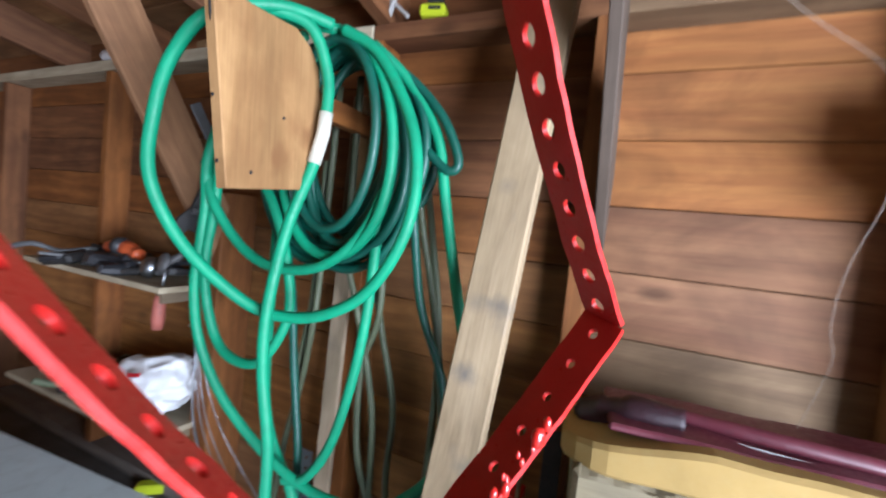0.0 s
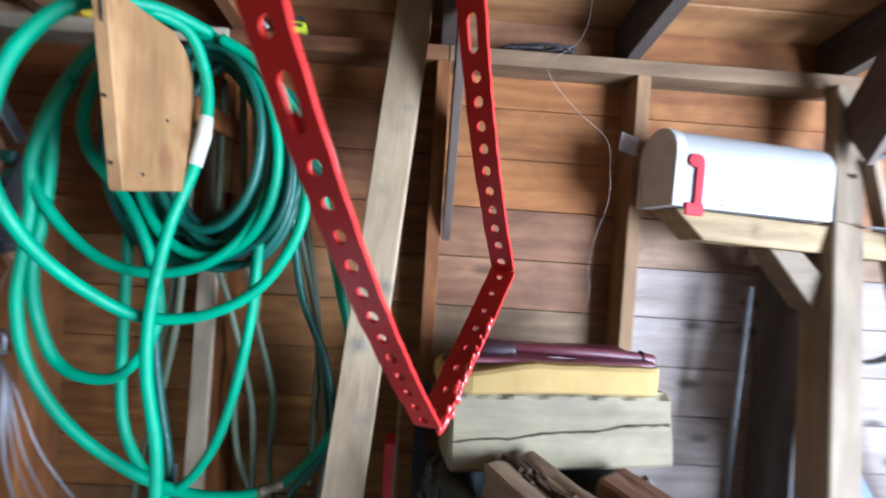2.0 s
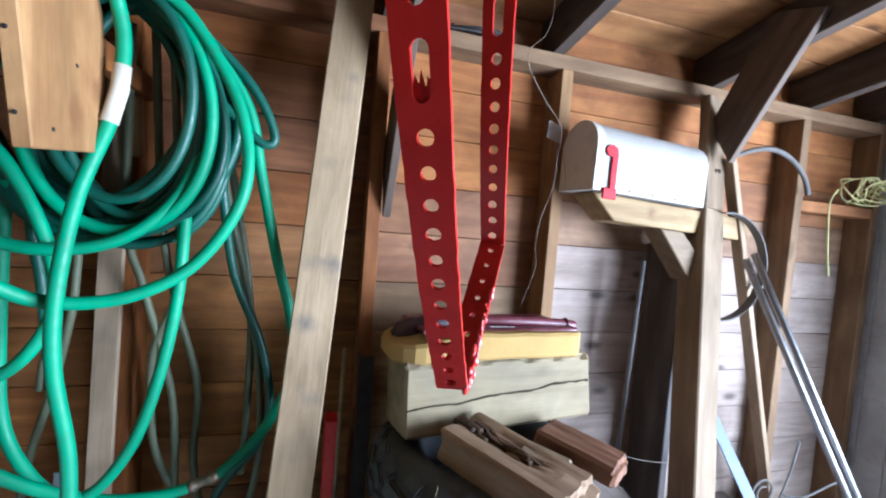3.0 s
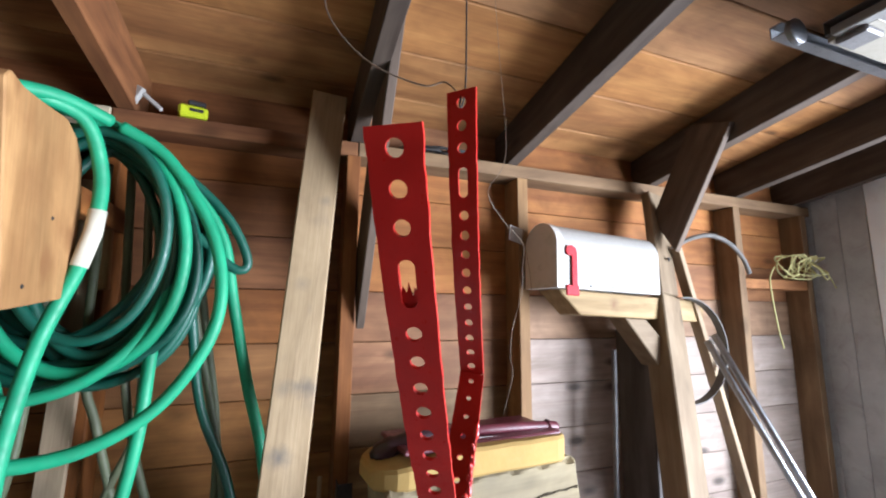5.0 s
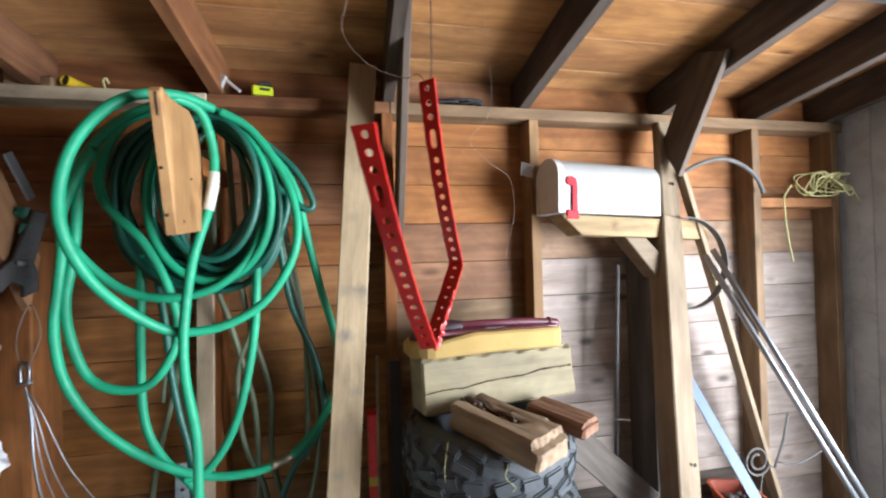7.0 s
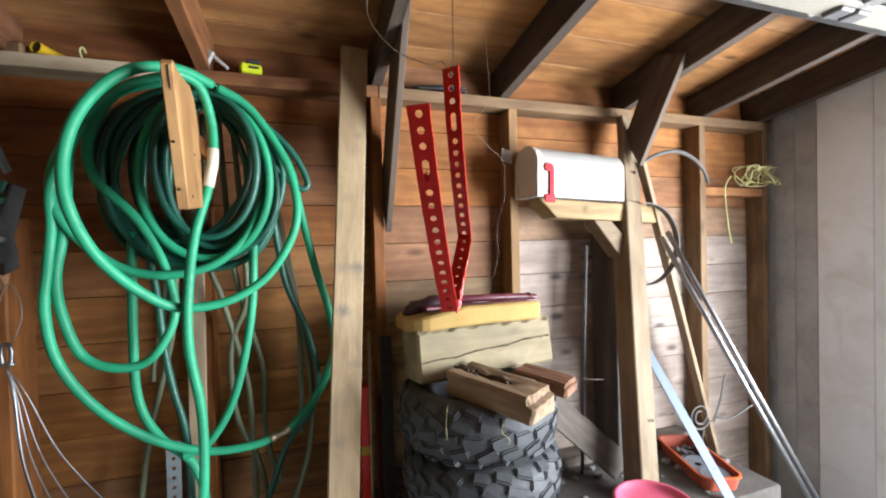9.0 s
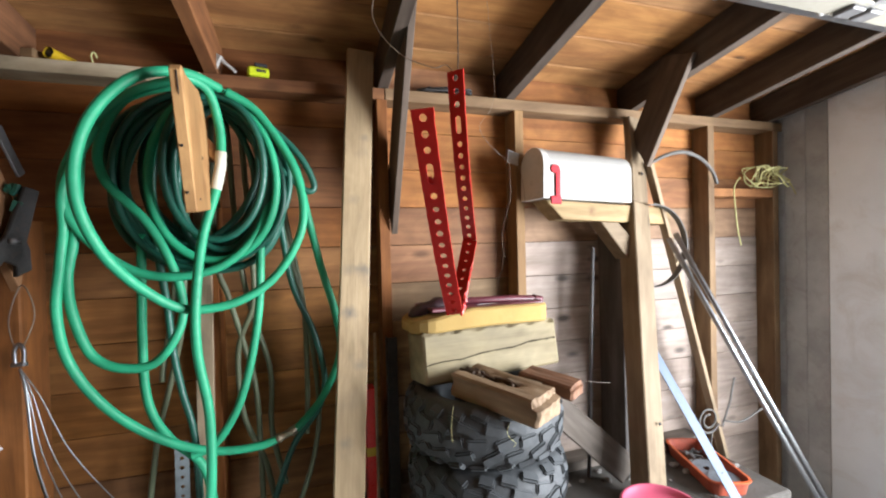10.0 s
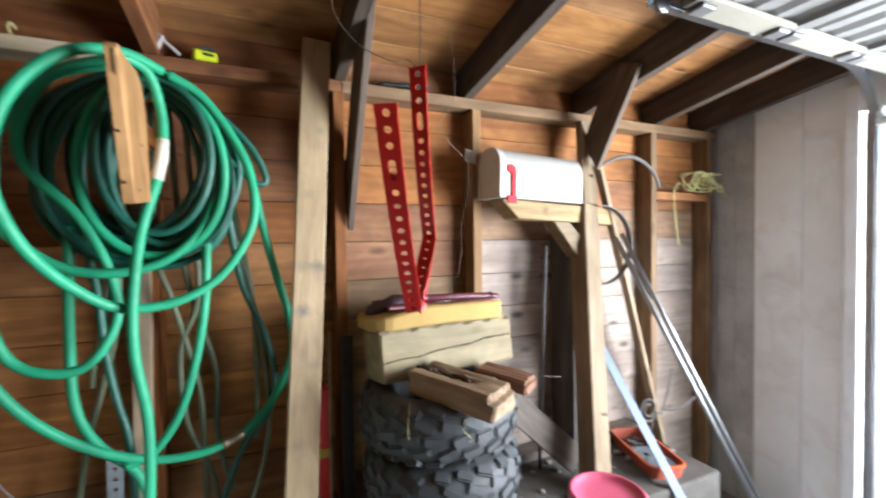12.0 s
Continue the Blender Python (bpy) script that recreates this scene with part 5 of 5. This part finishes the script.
clutter("tool_heap", "heap of black hand tools and cables on the shelf", "tools", "tool", -1.47, 0.98, 1.205, 0.42, 0.17, 0.075, (M_BLACK, M_BLACK, M_IRON, M_GREYSTEEL), 1, 24)
drill = thing("power_tool", Matrix.Translation((-1.42, 0.98, 1.255)), "black and orange power tool lying on the shelf", "power tool")
bm = tube(smooth_path([(-1.52, 0.97, 1.275), (-1.45, 0.97, 1.285), (-1.38, 0.965, 1.275), (-1.33, 0.96, 1.268)], 5), [0.022] * 6 + [0.028] * 5 + [0.02] * 5, 12)
part("body", bm, M_ORANGEPL, drill, "orange plastic housing", smooth=True)
bm = tube([(-1.44, 0.955, 1.288), (-1.415, 0.955, 1.286)], 0.031, 12)
part("collar", bm, M_BLACK, drill, smooth=True)
bm = tube([(-1.36, 0.95, 1.262), (-1.37, 0.93, 1.225)], 0.018, 10)
part("grip", bm, M_BLACK, drill, smooth=True)
bm = tube(smooth_path([(-1.46, 0.945, 1.252), (-1.40, 0.94, 1.262), (-1.33, 0.94, 1.256), (-1.28, 0.935, 1.25)], 4), 0.006, 8)
solo("chrome_tool", bm, M_STEEL, "small chrome plated tool on the shelf heap", "hand tool", smooth=True)
lamp = thing("torch", Matrix.Translation((-1.20, 0.965, 1.205)), "chrome torch head lying on the shelf", "torch")
torch_head = part("head", lathe([(0, 0), (0.032, 0), (0.034, 0.006), (0.03, 0.022), (0.016, 0.034), (0, 0.034)], 20), M_STEEL, lamp, m=pose(-1.21, 0.935, 1.243, 80, 0, -25), smooth=True)
part("lens", lathe([(0, 0.0), (0.026, 0.0), (0.026, 0.003), (0, 0.003)], 20), M_WHITE, torch_head, "pale reflector", m=pose(-1.213, 0.931, 1.243, 80, 0, -25))
part("handle", tube([(-1.205, 0.955, 1.248), (-1.165, 1.02, 1.30)], 0.012, 10), M_GREYSTEEL, lamp, smooth=True)
driver = thing("screwdriver", Matrix.Translation((-1.11, 0.905, 1.15)), "red handled tool hanging from the shelf edge", "screwdriver")
part("handle", tube([(-1.115, 0.905, 1.175), (-1.118, 0.905, 1.16), (-1.125, 0.907, 1.10), (-1.128, 0.908, 1.07)], [0.012, 0.017, 0.019, 0.015], 10), M_FADED, driver, "faded red handle", smooth=True)
part("shank", tube([(-1.115, 0.905, 1.17), (-1.10, 0.905, 1.27)], 0.005, 8), M_STEEL, driver, smooth=True)
part("head", lathe([(0, 0), (0.026, 0.0), (0.03, 0.006), (0.022, 0.014), (0, 0.016)], 16), M_GREYSTEEL, driver, m=pose(-1.095, 0.90, 1.275, 75, 0, -10), smooth=True)

bag = thing("plastic_bag", Matrix.Translation((-1.20, 0.98, 0.765)), "crumpled white plastic carrier bag with red print", "bag")
bm = bmesh.new()
bmesh.ops.create_icosphere(bm, subdivisions=5, radius=1.0)
for v in bm.verts:
    c = v.co.copy()
    fold = 0.22 * noise.noise(c * 1.2 + Vector((7, 2, 1)))
    fold += 0.17 * (0.5 - abs(noise.noise(Vector((c.x * 1.2 - c.z, c.y * 2.0, c.z * 2.6 + c.x)) + Vector((0, 4, 0))))) * 2
    fold += 0.07 * (0.5 - abs(noise.noise(Vector((c.x * 4.0, c.y * 3.0, c.z * 5.0 + 2 * c.x)) + Vector((3, 1, 9)))))
    fold += 0.025 * (0.5 - abs(noise.noise(c * 12.0)))
    v.co = Vector((c.x * 0.172, c.y * 0.095, max(c.z, -0.72) * 0.094)) * (0.82 + fold)
    v.co.z += 0.075 * max(0, c.x + 0.15) * (0.6 + 0.4 * c.z)
part("sack", bm, M_BAG, bag, m=pose(-1.215, 0.965, 0.855), smooth=True)
for px, pz, w, h, a in ((-0.03, 0.01, 0.06, 0.022, 10), (0.035, 0.02, 0.035, 0.02, -8), (-0.085, -0.035, 0.03, 0.025, 5), (0.05, 0.065, 0.07, 0.012, 14)):
    part("print", box(w, 0.003, h, 0.001), M_FLAG, bag, "block of faded red print", pose(-1.215 + px, 0.853 + 0.12 * abs(px) + 0.3 * max(0, pz - 0.03), 0.865 + pz, -14, -a, 0))
clutter("junk_heap", "dark jumble of cables and odds on the lower shelf", "junk", "oddment", -1.55, 0.99, 0.765, 0.34, 0.2, 0.13, (M_DUSTY, M_IRON, M_OLIVE), 5, 22)

wrench = thing("adjustable_wrench", Matrix.Translation((-0.95, 0.87, 1.40)), "dark steel adjustable wrench hanging on the brace", "wrench")
jaw = prism([(-0.035, 0.0), (-0.05, 0.05), (-0.02, 0.075), (-0.012, 0.045), (0.012, 0.04), (0.025, 0.07), (0.05, 0.06), (0.045, 0.015), (0.025, -0.02), (0.018, -0.16), (-0.018, -0.16), (-0.022, -0.02)], 0.016, 0.003)
part("frame", jaw, M_IRON, wrench, m=pose(-0.945, 0.885, 1.42, 0, 195, 60))
part("knurl", tube([(-0.94, 0.865, 1.435), (-0.935, 0.885, 1.435)], 0.009, 12), M_GREYSTEEL, wrench, "worn adjusting screw", smooth=True)
bm, m = beam((-0.955, 0.86, 1.72), (-0.945, 0.925, 1.61), 0.006, 0.03, (0, 1, 0.6), 0.001)
solo("steel_plate", bm, M_GREYSTEEL, "narrow galvanised mending plate on the brace", "plate", m)
clutter("green_tool", "dark green cased tool hanging on the brace", "tool", "case", -0.945, 0.91, 1.51, 0.02, 0.04, 0.10, (M_TEAL,), 8, 5)
shackle = thing("shackle", Matrix.Translation((-0.945, 0.905, 1.10)), "small zinc shackle on a wire loop against the post", "shackle")
part("bow", tube(smooth_path([(-0.958, 0.90, 1.11), (-0.960, 0.90, 1.15), (-0.950, 0.90, 1.168), (-0.940, 0.90, 1.15), (-0.942, 0.90, 1.11)], 5), 0.005, 8), M_STEEL, shackle, smooth=True)
part("pin", tube([(-0.966, 0.90, 1.115), (-0.934, 0.90, 1.115)], 0.006, 8), M_STEEL, shackle, smooth=True)
part("loop", tube(smooth_path([(-0.957, 0.90, 1.15), (-0.975, 0.91, 1.23), (-0.955, 0.93, 1.32), (-0.925, 0.92, 1.24), (-0.945, 0.90, 1.15)], 6), 0.0018, 6), M_WIRE, shackle, "thin wire loop", smooth=True)
for k, (dx, dy, z) in enumerate(((0.03, 0.0, 0.42), (0.06, 0.02, 0.42), (0.10, 0.03, 0.43), (0.17, 0.05, 0.44), (0.04, -0.01, 0.42))):
    wire("cable", "thin steel cable hanging from the shackle",
         [(-0.95, 0.90, 1.105), (-0.945 + 0.2 * dx, 0.90, 1.03), (-0.94 + 0.5 * dx, 0.90 + 0.5 * dy, 0.85), (-0.93 + dx, 0.95 + dy, 0.62), (-0.92 + 1.4 * dx, 1.02 + dy, z)],
         0.0028 if k in (0, 4) else 0.0016, M_STEEL, "cable", "cables by the post")

# ---------------------------------------------------------------- overhead door and its track
track = thing("door_track", Matrix.Translation((1.4, 0.37, 2.04)), "galvanised overhead door track with rollers and brackets", "door track")


def channel(path, parent, name="rail"):
    """A C-shaped rail along a path in the x-z plane."""
    bm = bmesh.new()
    rows = []
    for k, p in enumerate(path):
        a, b = path[max(k - 1, 0)], path[min(k + 1, len(path) - 1)]
        t = (Vector(b) - Vector(a)).normalized()
        n = Vector((-t.z, 0, t.x))
        rows.append([bm.verts.new(Vector(p) + n * u + Vector((0, v, 0))) for u, v in
                     ((-0.0125, -0.010), (-0.0125, 0.012), (0.0125, 0.012), (0.0125, -0.010), (0.010, -0.010), (0.010, 0.0095), (-0.010, 0.0095), (-0.010, -0.010))])
    for a, b in zip(rows, rows[1:]):
        for k in range(8):
            bm.faces.new((a[k], a[(k + 1) % 8], b[(k + 1) % 8], b[k]))
    bm.faces.new(rows[0]), bm.faces.new(rows[-1][::-1])
    return part(name, bm, M_STEEL, parent)


curve = [(1.76 + 0.22 * math.sin(a), 0.37, 1.825 + 0.22 * math.cos(a)) for a in (math.pi / 2 * k / 8 for k in range(9))]
channel([(0.76, 0.37, 2.045), (1.3, 0.37, 2.045)] + curve, track)
channel([(1.98, 0.37, 1.825), (1.98, 0.37, 0.0)], track, "upright_rail")
part("pulley", lathe([(0, -0.006), (0.024, -0.006), (0.026, -0.004), (0.022, 0), (0.026, 0.004), (0.024, 0.006), (0, 0.006)], 20), M_STEEL, track, m=pose(0.772, 0.345, 2.028, 90, 0, 0), smooth=True)
for x in (1.12, 1.62):
    bm, m = beam((x, 0.365, 2.06), (x, 0.365, 2.09), 0.03, 0.02, (1, 0, 0))
    part("hanger", bm, M_STEEL, track, m=m)
    part("roller", lathe([(0, 0), (0.02, 0), (0.022, 0.006), (0.02, 0.012), (0, 0.012)], 16), M_WHITE, track, m=pose(x + 0.05, 0.355, 2.04, 90, 0, 0), smooth=True)
    part("hinge", box(0.07, 0.05, 0.02, 0.003), M_GREYSTEEL, track, m=pose(x + 0.05, 0.305, 2.018))

overhead = thing("overhead_door", Matrix.Translation((1.35, -0.9, 2.03)), "white ribbed sectional garage door rolled up overhead", "garage door")
for k in range(3):
    x0 = 0.82 + 0.40 * k
    sec = bmesh.new()
    prof = []
    for q in range(9):
        x = x0 + 0.385 * q / 8
        prof += [(x, 2.030 if q % 2 else 2.018), (x + 0.028, 2.030 if q % 2 else 2.018)]
    a = [sec.verts.new((x, 0.325, z)) for x, z in prof]
    b = [sec.verts.new((x, -3.6, z)) for x, z in prof]
    a2 = [sec.verts.new((x, 0.325, 2.045)) for x, z in prof]
    b2 = [sec.verts.new((x, -3.6, 2.045)) for x, z in prof]
    for i in range(len(prof) - 1):
        sec.faces.new((a[i], a[i + 1], b[i + 1], b[i])), sec.faces.new((a2[i], b2[i], b2[i + 1], a2[i + 1]))
        sec.faces.new((a[i], a2[i], a2[i + 1], a[i + 1])), sec.faces.new((b[i], b[i + 1], b2[i + 1], b2[i]))
    part("section", sec, M_DOOR, overhead)
    part("end_stile", box(0.386, 0.075, 0.012, 0.002), M_CREAM, overhead, "flat cream end stile", pose(x0 + 0.2, 0.288, 2.0105))
    for hx in (0.03, 0.36):
        part("hinge", box(0.055, 0.05, 0.014, 0.004), M_GREYSTEEL, overhead, "dull steel hinge plate", pose(x0 + hx, 0.29, 2.0))
    bm, m = beam((x0 + 0.012, 0.31, 2.014), (x0 + 0.012, -3.55, 2.014), 0.05, 0.018)
    part("stile", bm, M_DOOR, overhead, m=m)
bm = tube(smooth_path([(2.02, 0.37, 1.90), (1.99, 0.36, 1.86), (2.0, 0.30, 1.84), (2.02, -0.4, 1.85), (2.02, -3.6, 1.85)], 5), 0.02, 8)
solo("door_seal", bm, M_CLEAR, "pale rubber seal along the door head", "seal", smooth=True)
